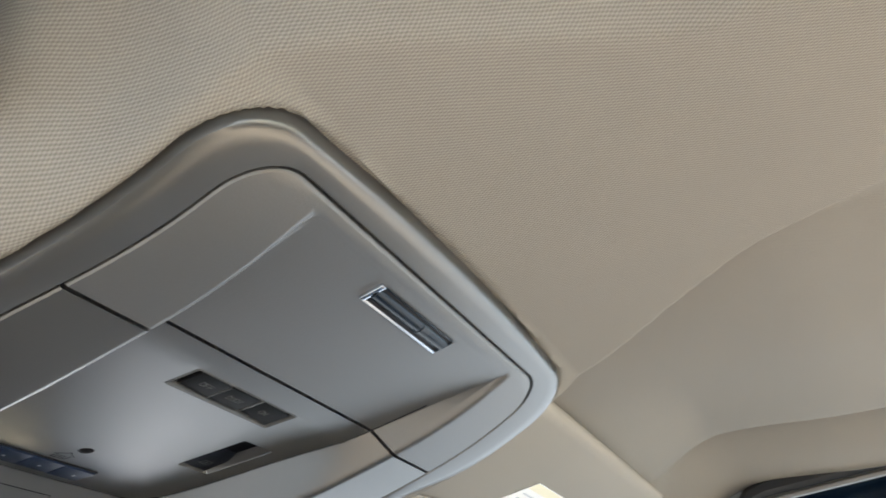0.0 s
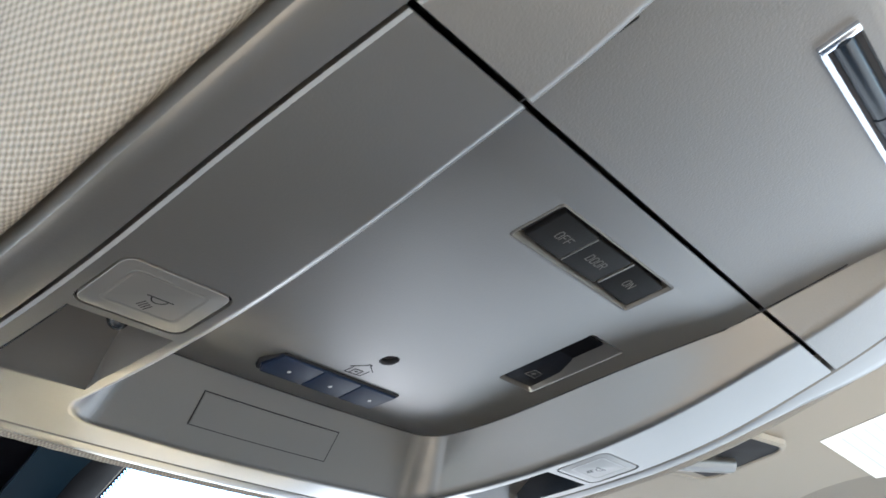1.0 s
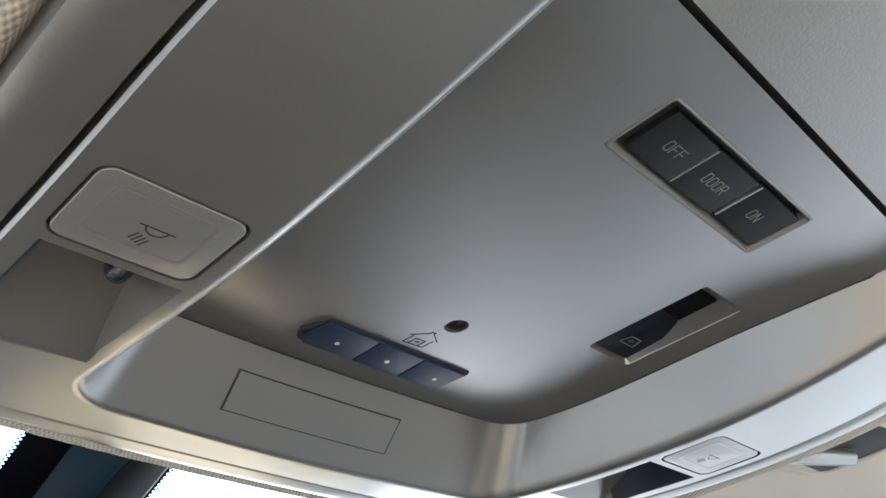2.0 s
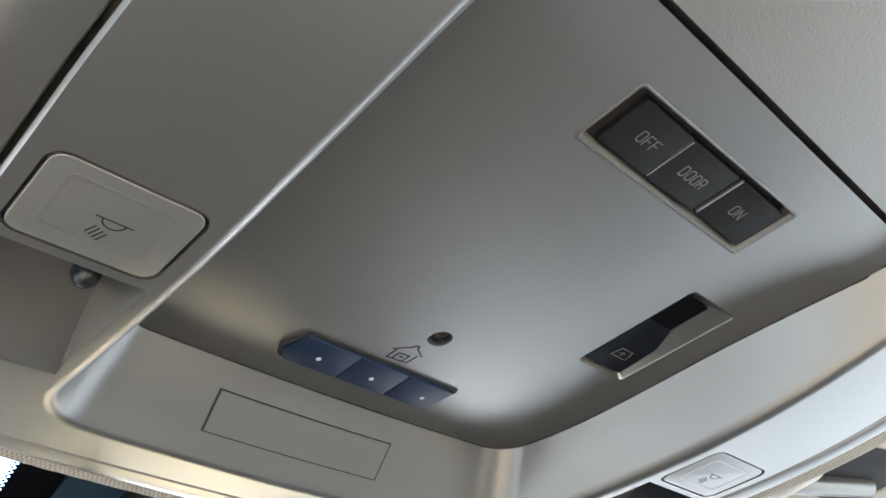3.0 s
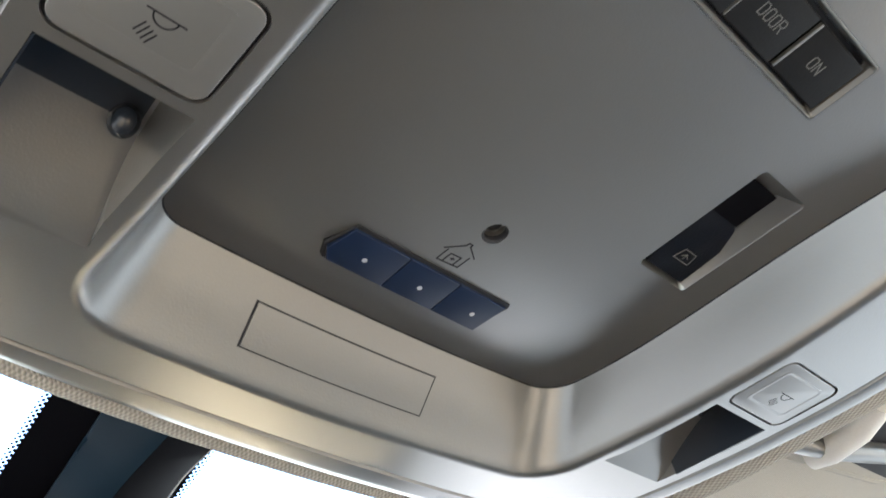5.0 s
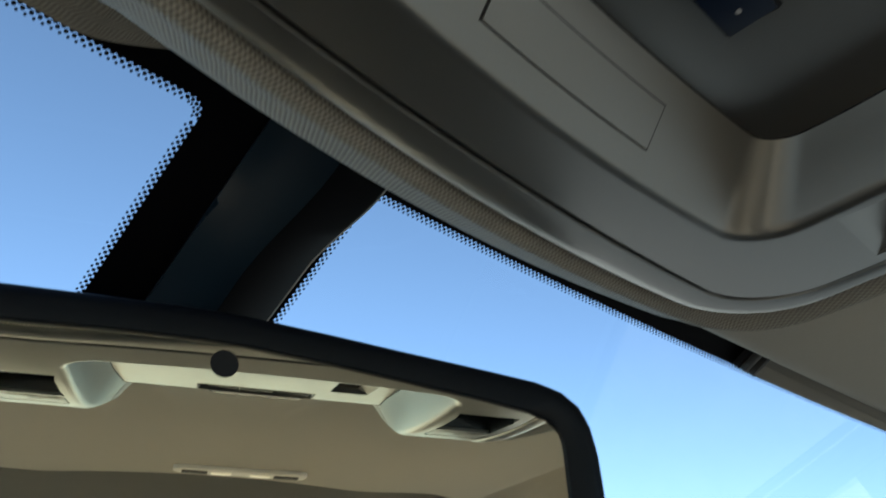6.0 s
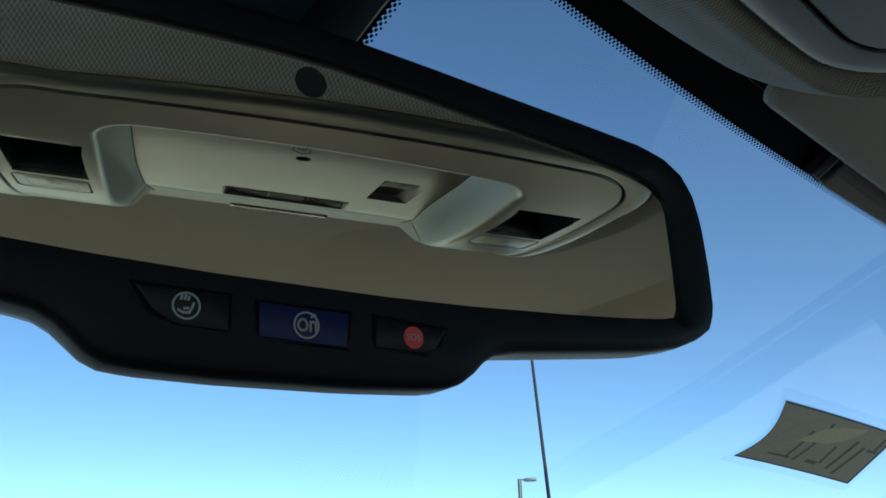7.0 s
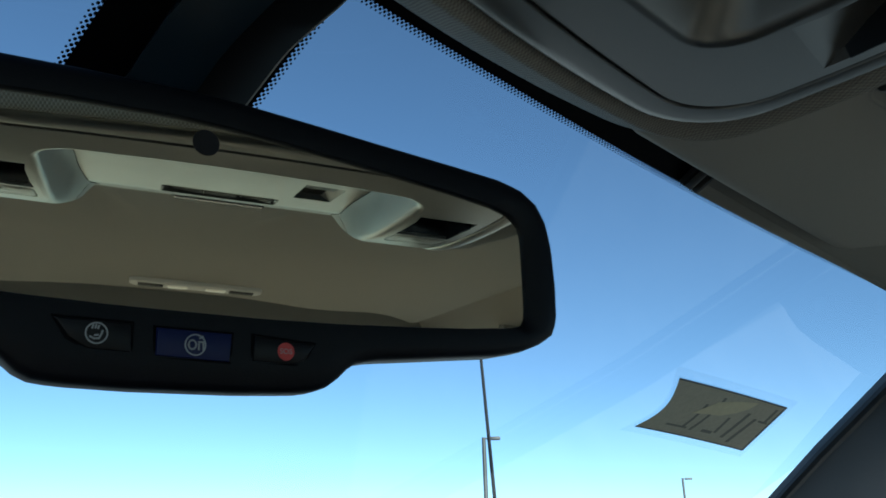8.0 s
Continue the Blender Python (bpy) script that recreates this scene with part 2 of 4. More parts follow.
def tube(points, radius, segs=10, m=None, taper=None):
    """A round bar along points."""
    bm = bmesh.new()
    rings = []
    for i, p in enumerate(points):
        p = Vector(p)
        d = (Vector(points[min(i + 1, len(points) - 1)]) - Vector(points[max(i - 1, 0)])).normalized()
        u = d.orthogonal().normalized() if i == 0 else (u - d * u.dot(d)).normalized()
        w = d.cross(u)
        r = radius if taper is None else taper[i]
        rings.append([bm.verts.new(p + (u * math.cos(2 * math.pi * k / segs) + w * math.sin(2 * math.pi * k / segs)) * r) for k in range(segs)])
    for a, b in zip(rings, rings[1:]):
        for k in range(segs):
            bm.faces.new((a[k], a[(k + 1) % segs], b[(k + 1) % segs], b[k]))
    bm.faces.new(rings[0][::-1])
    bm.faces.new(rings[-1])
    if m is not None:
        bm.transform(m)
    return bm


def carve(bm, cutter):
    """bm less the cutter, by an exact boolean worked out at once."""
    a, b = bpy.data.meshes.new("a"), bpy.data.meshes.new("b")
    bm.to_mesh(a)
    cutter.to_mesh(b)
    bm.free()
    cutter.free()
    oa, ob = new("carve_a", a), new("carve_b", b)
    mod = oa.modifiers.new("cut", "BOOLEAN")
    mod.operation, mod.object, mod.solver = "DIFFERENCE", ob, "EXACT"
    me = bpy.data.meshes.new_from_object(oa.evaluated_get(bpy.context.evaluated_depsgraph_get()))
    for o in (oa, ob):
        bpy.data.objects.remove(o)
    out = bmesh.new()
    out.from_mesh(me)
    for d in (me, a, b):
        bpy.data.meshes.remove(d)
    return out


def halve(bm, co, no):
    """Keeps the part of a closed bmesh behind the plane, and closes it."""
    r = bmesh.ops.bisect_plane(bm, geom=bm.verts[:] + bm.edges[:] + bm.faces[:], plane_co=co, plane_no=no, clear_outer=True)
    es = [e for e in r["geom_cut"] if isinstance(e, bmesh.types.BMEdge)]
    bmesh.ops.holes_fill(bm, edges=es, sides=0)
    return bm


def stroke(lines, width, z, thick=0.12):
    """Flat strokes, as printed or embossed lines: polylines of (x, y)."""
    bm = bmesh.new()
    for ln in lines:
        for (x0, y0), (x1, y1) in zip(ln, ln[1:]):
            d = Vector((x1 - x0, y1 - y0))
            if d.length < 1e-6:
                continue
            d.normalize()
            a = Vector((-d.y, d.x)) * width / 2
            e = d * width * 0.4
            p, q = Vector((x0, y0)) - e, Vector((x1, y1)) + e
            add_to(bm, prism([tuple(p + a), tuple(p - a), tuple(q - a), tuple(q + a)], z, z + thick))
    return bm


def lettering(text, size, m, mat, parent, name="lettering"):
    """Raised print in the built-in font, laid out by m in the car's units."""
    cu = bpy.data.curves.new("text", "FONT")
    cu.body, cu.size, cu.align_x, cu.align_y, cu.extrude = text, size, "CENTER", "CENTER", 0.05
    ob = new("text", cu)
    me = bpy.data.meshes.new_from_object(ob.evaluated_get(bpy.context.evaluated_depsgraph_get()))
    bpy.data.objects.remove(ob)
    bm = bmesh.new()
    bm.from_mesh(me)
    bpy.data.meshes.remove(me)
    bm.transform(m)
    return part(name, bm, mat, parent)


# ---- forms of the roof lining and the console ----
def rail_z(y):
    """Underside of the console's side rails and rim."""
    return -24.5 + (0.00135 if y < -25 else 0.0007) * (y + 25) ** 2 + 1.5 * math.exp(-((y + 105) / 36) ** 2)


def panel_z(y):
    """The sunken panel between the rails."""
    if y > -20:
        return 6.4 * clamp((y + 20) / 73, 0, 1.3) ** 2.8
    if y > -100:
        return 0.0
    flat, rail = -0.148 * (y + 100), rail_z(y) + 0.02
    return 0.5 * (flat + rail + math.sqrt((flat - rail) ** 2 + 0.25))


def bow(x, y):
    """The front of the console swells forward in the middle."""
    return y + 9.0 * max(-0.12, 1 - ((x - XC) / 112) ** 2) * smooth(y / 70)


def rim_bow(x, y):
    """The same for its outer edge, fullest a little toward the passenger."""
    return y + 9.5 * max(-0.15, 1 - ((x - 24) / 112) ** 2) * smooth(y / 70)


def slew(y):
    """The rear of the console sits a little toward the passenger."""
    return 8.0 * smooth((-40 - y) / 135)


def lean(x, y):
    """The rim widens a little toward the passenger at the rear."""
    return 6.0 * smooth((-80 - y) / 60) * smooth((x - XC) / 60)


def tuck(x, y):
    """The rim is narrower along the passenger's side."""
    return 6.5 * smooth((x - XC - 40) / 70) * smooth((y + 135) / 60) * (1 - smooth((y - 55) / 40))


def rear_bow(x, y):
    """The rear edge of the rim swells backward in the middle."""
    return 4.5 * max(0.0, 1 - ((x - 6) / 138) ** 2) * smooth((-150 - y) / 55)


def screen_z(x, y):
    """The windscreen."""
    return 11 - 0.38 * (y - 266) - 0.00016 * x * x


def header_y(x):
    """Where the dotted edge of the windscreen's black border runs."""
    return 175 - 0.00018 * x * x


def roof_z(x, y):
    """The roof lining away from the console."""
    a = abs(x - XC)
    z = 66.0
    if y < -200:
        t = -200 - y
        z -= 0.0985 * t * smooth(t / 160)
    z += 26 * smooth((a - 230) / 260) * smooth((-150 - y) / 100)
    # behind the dome lamp the lining turns up towards the rear headroom, later at the sides
    back = -975 - 0.0011 * a * a - y
    if back > 0:
        z += 78 * smooth(back / 230)
    if y > 30:
        z = z + (screen_z(x, y) - 4 - z) * smooth((y - 20) / 100)
    z -= 0.00012 * x * x * smooth((y + 200) / 230) * (1 - smooth((y - 30) / 110))
    z += 24 * math.exp(-((a - 588) / 26) ** 2) * smooth((-130 - y) / 90)
    return z - 20 * smooth((a - 600) / 70)


def rim_gap(x, y):
    """How far outside the console's outer edge a point lies."""
    xs = (x - XC - slew(y) - lean(x, y) + tuck(x, y)) / (1 - 0.018 * smooth((-60 - y) / 150))
    ys = y + rear_bow(x, y) - 9.5 * max(-0.15, 1 - ((x - 24) / 112) ** 2) * smooth(y / 70)
    r = 42 if y > -51.75 else 30
    dx, dy = abs(xs) - (149.5 - r), abs(ys + 51.75) - (155.75 - r)
    return math.hypot(max(dx, 0), max(dy, 0)) + min(max(dx, dy), 0) - r


def crest_gap(x, y):
    """How far outside the foot of the lowered middle of the lining a point lies."""
    half = 150.0
    if y < -195:
        t = (-195 - y) / 120
        half = 150 - 73 * smooth(t * 0.8) - 20 * clamp(t - 0.9, 0, 1.5)
    r = 32.0 if y < 0 else 24.0
    dx = abs(x - XC - slew(y)) - (half - r)
    dy = y - 9.5 * max(-0.15, 1 - ((x - 24) / 112) ** 2) * smooth(y / 70) - (104.5 - r)
    return math.hypot(max(dx, 0), max(dy, 0)) + min(max(dx, dy), 0) - r


def lining_z(x, y):
    low = rail_z(y) + 3.0
    if y < -215:
        low = rail_z(-215) + 3.0 + 0.05 * (-215 - y) * (1 - smooth((-215 - y) / 400))
    high = roof_z(x, y)
    low = min(low, high)
    fade = 1 - smooth((-330 - y) / 260)
    low = high + (low - high) * fade
    d = crest_gap(x, y)
    ahead = 1 - smooth((-120 - y) / 70)
    low -= (1.0 + 2.6 * smooth((y + 20) / 70)) * math.exp(-((d - 6) / 5) ** 2) * ahead
    u = clamp((d - 4) / (34 + 3 * ahead))
    z = low + (high - low) * (ahead * (1 - math.sqrt(1 - u * u)) + (1 - ahead) * math.sin(0.5 * math.pi * u))
    rd = rim_gap(x, y)
    return z + 4.5 * (1 - smooth((rd + 0.5) / 3.2))


def graded(a, b, fine_a, fine_b, fine, coarse):
    """Grid lines from a to b: close together between fine_a and fine_b."""
    out, v = [a], a
    while v < b - 1e-6:
        near = fine_a <= v < fine_b
        v = min(b, v + (fine if near else coarse))
        out.append(v)
    return out


def rim_outline(grow=0.0, n=9, sides=30):
    """The console's outer edge."""
    pts = rounded(XC - 149.5 - grow, XC + 149.5 + grow, -207.5 - grow, 104.0 + grow, 42 + grow, n, sides, 28 + grow)
    out = []
    for x, y in pts:
        k = smooth((-60 - y) / 150)
        x2 = XC + (x - XC) * (1 - 0.018 * k)
        out.append((x2 + slew(y) + lean(x, y) - tuck(x, y), rim_bow(x2, y) - rear_bow(x, y)))
    return out


def groove_outline(grow=0.0, n=9, sides=30):
    pts = rounded(XC - 134 - grow, XC + 134 + grow, -198 - grow, 93.2 + grow, 30 + grow, n, sides, 22 + grow)
    out = []
    for x, y in pts:
        k = smooth((-60 - y) / 150)
        x2 = XC + (x - XC) * (1 - 0.06 * k)
        out.append((x2 + slew(y), y + 0.6 * (rim_bow(x2, y) - y)))
    return out


def recess_outline(x_half, y0, y1, r, n=9, sides=30):
    return [(x + slew(y), bow(x, y)) for x, y in rounded(XC - x_half, XC + x_half, y0, y1, r, n, sides, 3.0)]


def spread(outline):
    """The foot of the walls keeps their slope as they run out toward the rear."""
    out = []
    for x, y in outline:
        a = x - XC - slew(y)
        f = clamp((panel_z(y) - rail_z(y)) / 16.2) if y < -110 else 1.0
        out.append((XC + slew(y) + math.copysign(abs(a) + 7.4 * (1 - f) * smooth((abs(a) - 60) / 18), a), y))
    return out


def build_lining():
    xs = graded(-700, 700, -204, 208, 2.0, 12)
    ys = graded(-1500, 165, -425, 165, 2.4, 14)
    bm = bmesh.new()
    grid = {}
    for i, x in enumerate(xs):
        for j, y in enumerate(ys):
            yy = y
            if y > 100:
                a = abs(x)
                end = header_y(x) - 4.5 if x > 290 or x < -256 else 154 - 40 * smooth((a - 128) / 30)
                if -256 <= x < 0:
                    end = 154 + (header_y(x) - 5.5 - 154) * smooth((-x - 45) / 50)
                yy = 100 + (y - 100) / 65 * (end - 100)
            grid[i, j] = bm.verts.new((x, yy, lining_z(x, yy)))
    # lengths along the cloth, across and ahead, for its weave
    weave = {}
    mid = min(range(len(xs)), key=lambda i: abs(xs[i]))
    for j in range(len(ys)):
        u = 0.0
        for i in range(mid, len(xs)):
            u += (grid[i, j].co - grid[max(i - 1, mid), j].co).length
            weave[grid[i, j]] = [u, 0.0]
        u = 0.0
        for i in range(mid, -1, -1):
            u -= (grid[i, j].co - grid[min(i + 1, mid), j].co).length
            weave[grid[i, j]] = [u, 0.0]
    for i in range(len(xs)):
        v = 0.0
        for j in range(1, len(ys)):
            v += (grid[i, j].co - grid[i, j - 1].co).length
            weave[grid[i, j]][1] = v
    for i in range(len(xs) - 1):
        for j in range(len(ys) - 1):
            cx, cy = (xs[i] + xs[i + 1]) / 2, (ys[j] + ys[j + 1]) / 2
            if abs(cx - XC) < 128 and -188 < cy < 82:
                continue
            bm.faces.new((grid[i, j], grid[i + 1, j], grid[i + 1, j + 1], grid[i, j + 1]))
    uv = bm.loops.layers.uv.new("weave")
    for f in bm.faces:
        for lp in f.loops:
            lp[uv].uv = [c * MM for c in weave[lp.vert]]
    for v in [v for v in bm.verts if not v.link_faces]:
        bm.verts.remove(v)
    return bm


# ---- large structure: lining, roof, doors, windscreen, ground ----
solo("ceiling", build_lining(), CLOTH, (0, -600, 0), "warm grey knitted cloth headliner dipping round the overhead console", "headliner", kind="structure", angle=60)


def shell(name, bm, label, mat=INTERIOR):
    return solo(name, bm, mat, (0, 0, 0), label, "car body", kind="structure")


# unseen beige levels, added to bounce warm light onto console and lining
shell("floor", box(-720, 720, -1560, -560, -720, -700), "plain unseen beige rear floor closing the cab and bouncing light up", SEATS)
shell("floor_bounce", add_to(box(-620, -50, -557, 170, -700, -480, 40, 4), box(90, 620, -557, 40, -700, -480, 40, 4)), "plain unseen beige boxes at seat level, added to bounce light up", SEATS)
shell("floor_front", box(-720, 720, -559, 900, -724, -704), "plain dark floor closing the cab below", DASH)


def dashboard():
    across = Matrix(((0, 0, 1, 0), (1, 0, 0, 0), (0, 1, 0, 0), (0, 0, 0, 1)))
    bm = prism([(480, -704), (895, -704), (895, -278), (620, -345), (500, -400), (480, -420)], -720, 520, m=across)
    # unseen raised middle, added to block the reflection of what lies ahead
    add_to(bm, prism([(470, -700), (620, -344), (620, -250), (540, -205), (470, -215)], -560, 230, m=across))
    # right end kept low so that light from outside reaches the console
    return add_to(bm, box(520.5, 720, 480, 895, -704, -640))


shell("wall_front", dashboard(), "plain dark dashboard below the windscreen", DASH)


def back_wall():
    bm = box(-760, 760, -1560, -1540, -720, -460)
    add_to(bm, box(-760, 760, -1560, -1540, -105, 125))
    add_to(bm, box(-760, -600, -1560, -1540, -460, -105))
    add_to(bm, box(600, 760, -1560, -1540, -460, -105))
    return bm


shell("wall_back", back_wall(), "plain rear cab wall with a wide rear window opening")
# unseen rear window; its bronze tint is added to warm reflected light
rear_window = thing("window_4", (0, -1550, -200), "wide unseen rear window with an added pane that warms the light", "window", kind="structure")
rp = bmesh.new()
rp.faces.new([rp.verts.new((x, -1550, z)) for x, z in ((-600, -460), (600, -460), (600, -105), (-600, -105))])
rp = part("pane", rp, REAR_GLASS, rear_window, "added bronze pane that tints the light from behind")
rp.visible_shadow = False


def side_wall(s):
    """Door side with two window openings; the front one narrows along the windscreen pillar."""
    bm = bmesh.new()

    def slab(pts):
        q = prism([(p[0], p[1]) for p in pts], 0, 30)
        q.transform(Matrix(((0, 0, s, s * 690), (1, 0, 0, 0), (0, 1, 0, 0), (0, 0, 0, 1))))
        add_to(bm, q)

    # the unseen sill dips at the front, added to light the console panel
    slab([(-1560, -720), (900, -720), (900, -640), (480, -640), (380, -470), (-1560, -470)])
    slab([(-1560, 62), (-238, 62), (-238, 130), (-1560, 130)])
    slab([(-238, 62), (150, -160), (165, -130), (169, -44), (40, 6), (-60, 55), (-150, 110), (-238, 130)])
    slab([(-1440, -70), (-900, -70), (-900, 62), (-1440, 62)])
    slab([(-900, -470), (-780, -470), (-780, 62), (-900, 62)])
    slab([(-1560, -470), (-1440, -470), (-1440, 62), (-1560, 62)])
    bmesh.ops.recalc_face_normals(bm, faces=bm.faces[:])
    return bm


for s, nm in ((-1, "wall_west"), (1, "wall_east")):
    shell(nm, side_wall(s), "grey trimmed cab side with door window openings", SIDE_TRIM)

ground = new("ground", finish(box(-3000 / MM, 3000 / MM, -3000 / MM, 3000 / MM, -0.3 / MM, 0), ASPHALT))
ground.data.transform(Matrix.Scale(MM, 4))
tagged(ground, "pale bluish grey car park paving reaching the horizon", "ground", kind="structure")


# windscreen: glass, black border, dots
def sheet(f, x0, x1, nx, y0, y1, ny, thick):
    """A curved sheet: y0 and y1 may be functions of x; f gives its underside."""
    bm = bmesh.new()
    low, top = {}, {}
    for i in range(nx + 1):
        x = x0 + (x1 - x0) * i / nx
        a = y0(x) if callable(y0) else y0
        b = y1(x) if callable(y1) else y1
        for j in range(ny + 1):
            y = a + (b - a) * j / ny
            low[i, j] = bm.verts.new((x, y, f(x, y)))
            if thick:
                top[i, j] = bm.verts.new((x, y, f(x, y) + thick))
    for i in range(nx):
        for j in range(ny):
            bm.faces.new((low[i, j], low[i, j + 1], low[i + 1, j + 1], low[i + 1, j]))
            if thick:
                bm.faces.new((top[i, j], top[i + 1, j], top[i + 1, j + 1], top[i, j + 1]))
    if thick:
        for i in range(nx):
            for j in (0, ny):
                bm.faces.new((low[i, j], low[i + 1, j], top[i + 1, j], top[i, j]))
        for j in range(ny):
            for i in (0, nx):
                bm.faces.new((low[i, j], low[i, j + 1], top[i, j + 1], top[i, j]))
    return bm


shell("roof", sheet(lambda x, y: roof_z(x, y) + 16 - 13 * smooth((y - 60) / 90), -720, 720, 40, -1560, lambda x: header_y(x) - 22, 40, 6), "plain steel car roof above the cloth headliner")
def face_toward(ob, way):
    """Turns an open sheet's faces to look the given way."""
    if sum((p.normal.dot(way) * p.area for p in ob.data.polygons)) < 0:
        ob.data.flip_normals()


windscreen = thing("window_1", (0, 300, 0), "curved clear windscreen with a black dotted border", "windscreen", kind="structure")
pane = part("pane", sheet(screen_z, -720, 720, 48, lambda x: header_y(x) - 64, 880, 24, 0), GLASS, windscreen, "clear curved glass", 60)
pane.visible_shadow = False
face_toward(pane, Vector((0, 0, -1)))
under = lambda x, y: screen_z(x, y) - 0.9
part("border", sheet(under, -715, 715, 96, lambda x: header_y(x) - 64, lambda x: header_y(x) - 3.6, 4, 0.3), FRIT, windscreen, "black ceramic border", 60)
part("border_patch", sheet(under, -46.5, 24, 6, lambda x: header_y(x) - 6, 330, 20, 0.3), FRIT, windscreen, "black ceramic patch behind the mirror mount", 60)


def dots(places):
    """Small round dots on the glass: (x, y, radius)."""
    verts, faces = [], []
    for x, y, r in places:
        k = len(verts)
        z = screen_z(x, y) - 0.8
        for i in range(8):
            a = math.pi * i / 4
            px, py = x + r * math.cos(a), y + r * math.sin(a)
            verts.append((px, py, screen_z(px, py) - 0.8))
        faces.append(tuple(range(k, k + 8)))
    me = bpy.data.meshes.new("dots")
    me.from_pydata(verts, [], faces)
    bm = bmesh.new()
    bm.from_mesh(me)
    bpy.data.meshes.remove(me)
    return bm


spots = []
pitch = 2.5
ROWS = ((0, 0.84), (1, 0.72), (2, 0.52))
BEND = 6.0
for k in range(-268, 269):
    x = k * pitch
    for row, r in ROWS:
        xx = x + (row % 2) * pitch / 2
        if -46.5 - BEND < xx < 28:
            continue
        spots.append((xx, header_y(xx) - 3.6 + row * pitch * 0.5, r))
for k in range(0, 68):
    y = header_y(0) - 2 + k * pitch
    for row, r in ROWS:
        yy = y + (row % 2) * pitch / 2
        if yy > header_y(0) - 2 + BEND:
            spots.append((-46.8 - row * pitch * 0.5, yy, r))
        spots.append((24.3 + row * pitch * 0.5, yy, r))
bx, by = -46.5 - BEND, header_y(50) - 3.6 + BEND
for i in range(5):
    for row, r in ROWS:
        q = BEND - row * pitch * 0.5
        ang = math.pi / 2 * (i + (row % 2) * 0.5) / 4
        if q > 0:
            spots.append((bx + q * math.cos(ang), by - q * math.sin(ang), r))


def bend_fill():
    """The rounded inner corner of the border beside the mirror mount."""
    bm = bmesh.new()
    arc = [(bx + BEND * math.cos(math.pi / 2 * i / 8), by - BEND * math.sin(math.pi / 2 * i / 8)) for i in range(9)]
    pts = [(-46.0, by - BEND - 1)] + [(-46.0, by)] + arc + [(bx, by - BEND - 1)]
    lo = [bm.verts.new((x, y, screen_z(x, y) - 0.95)) for x, y in pts]
    hi = [bm.verts.new((x, y, screen_z(x, y) - 0.65)) for x, y in pts]
    bm.faces.new(lo)
    bm.faces.new(hi[::-1])
    for i in range(len(pts)):
        j = (i + 1) % len(pts)
        bm.faces.new((lo[i], hi[i], hi[j], lo[j]))
    return bm


part("border_bend", bend_fill(), FRIT, windscreen, "rounded corner of the black border")
part("border_dots", dots(spots), FRIT, windscreen, "fading rows of tiny black dots")["kind"] = "stuff"


# ---- overhead console ----
console = thing("overhead_console", (XC, -50, 60), "grey plastic overhead console with map lights and switches", "overhead console")


def lift(outline, dz):
    return [(x, y, rail_z(y) + dz) for x, y in outline]


def sink(outline, dz):
    return [(x, y, panel_z(y) + dz) for x, y in outline]


def between(a, b, f):
    return [tuple(Vector(p).lerp(Vector(q), f)) for p, q in zip(a, b)]


def console_solid():
    g0, g1 = groove_outline(-0.4), groove_outline(-1.2)
    r1, r0 = recess_outline(93.0, -196.4, 70.2, 19), recess_outline(88.7, -192.4, 65.8, 15.5)
    p1, p0 = spread(recess_outline(80.8, -190.4, 47.1, 11)), spread(recess_outline(80.3, -189.9, 46.6, 10.6))
    top = [(x, y, 48) for x, y in g0]
    loops = [top, lift(g0, 1.2), lift(g0, 0.8), lift(g1, 0.0)]
    def edge(outline, dz):
        return [(x, y, rail_z(y) + min(dz, max(0.0, panel_z(y) - rail_z(y)) * 0.4)) for x, y in outline]

    loops += [lift(r1, 0.0), edge(recess_outline(91.2, -194.9, 68.4, 17.6), 0.35), edge(recess_outline(89.8, -193.6, 67.0, 16.4), 1.3)]
    wall_low = [(x, y, min(rail_z(y) + 3.4, panel_z(y))) for x, y in r0]
    wall_top = [(x, y, panel_z(y) - 0.4 * clamp((panel_z(y) - rail_z(y)) / 10)) for x, y in p1]
    loops += [wall_low, between(wall_low, wall_top, 0.33), between(wall_low, wall_top, 0.66), wall_top, sink(p0, 0.0)]
    for k in (0.93, 0.8, 0.6, 0.4, 0.2, 0.004):
        ring = [(XC + (x - XC) * k, -55 + (y + 55) * (1 - 0.05 * (1 - k))) for x, y in p0]
        loops.append(sink(ring, 0.0))
    bm = loft(loops)
    # close the panel along its middle line
    n = len(p0)
    bm.verts.ensure_lookup_table()
    bm.faces.ensure_lookup_table()
    last = list(bm.verts)[-n:]
    bmesh.ops.delete(bm, geom=[bm.faces[-1]], context="FACES_ONLY")
    bmesh.ops.remove_doubles(bm, verts=last, dist=1.3)
    bmesh.ops.recalc_face_normals(bm, faces=bm.faces[:])
    return bm


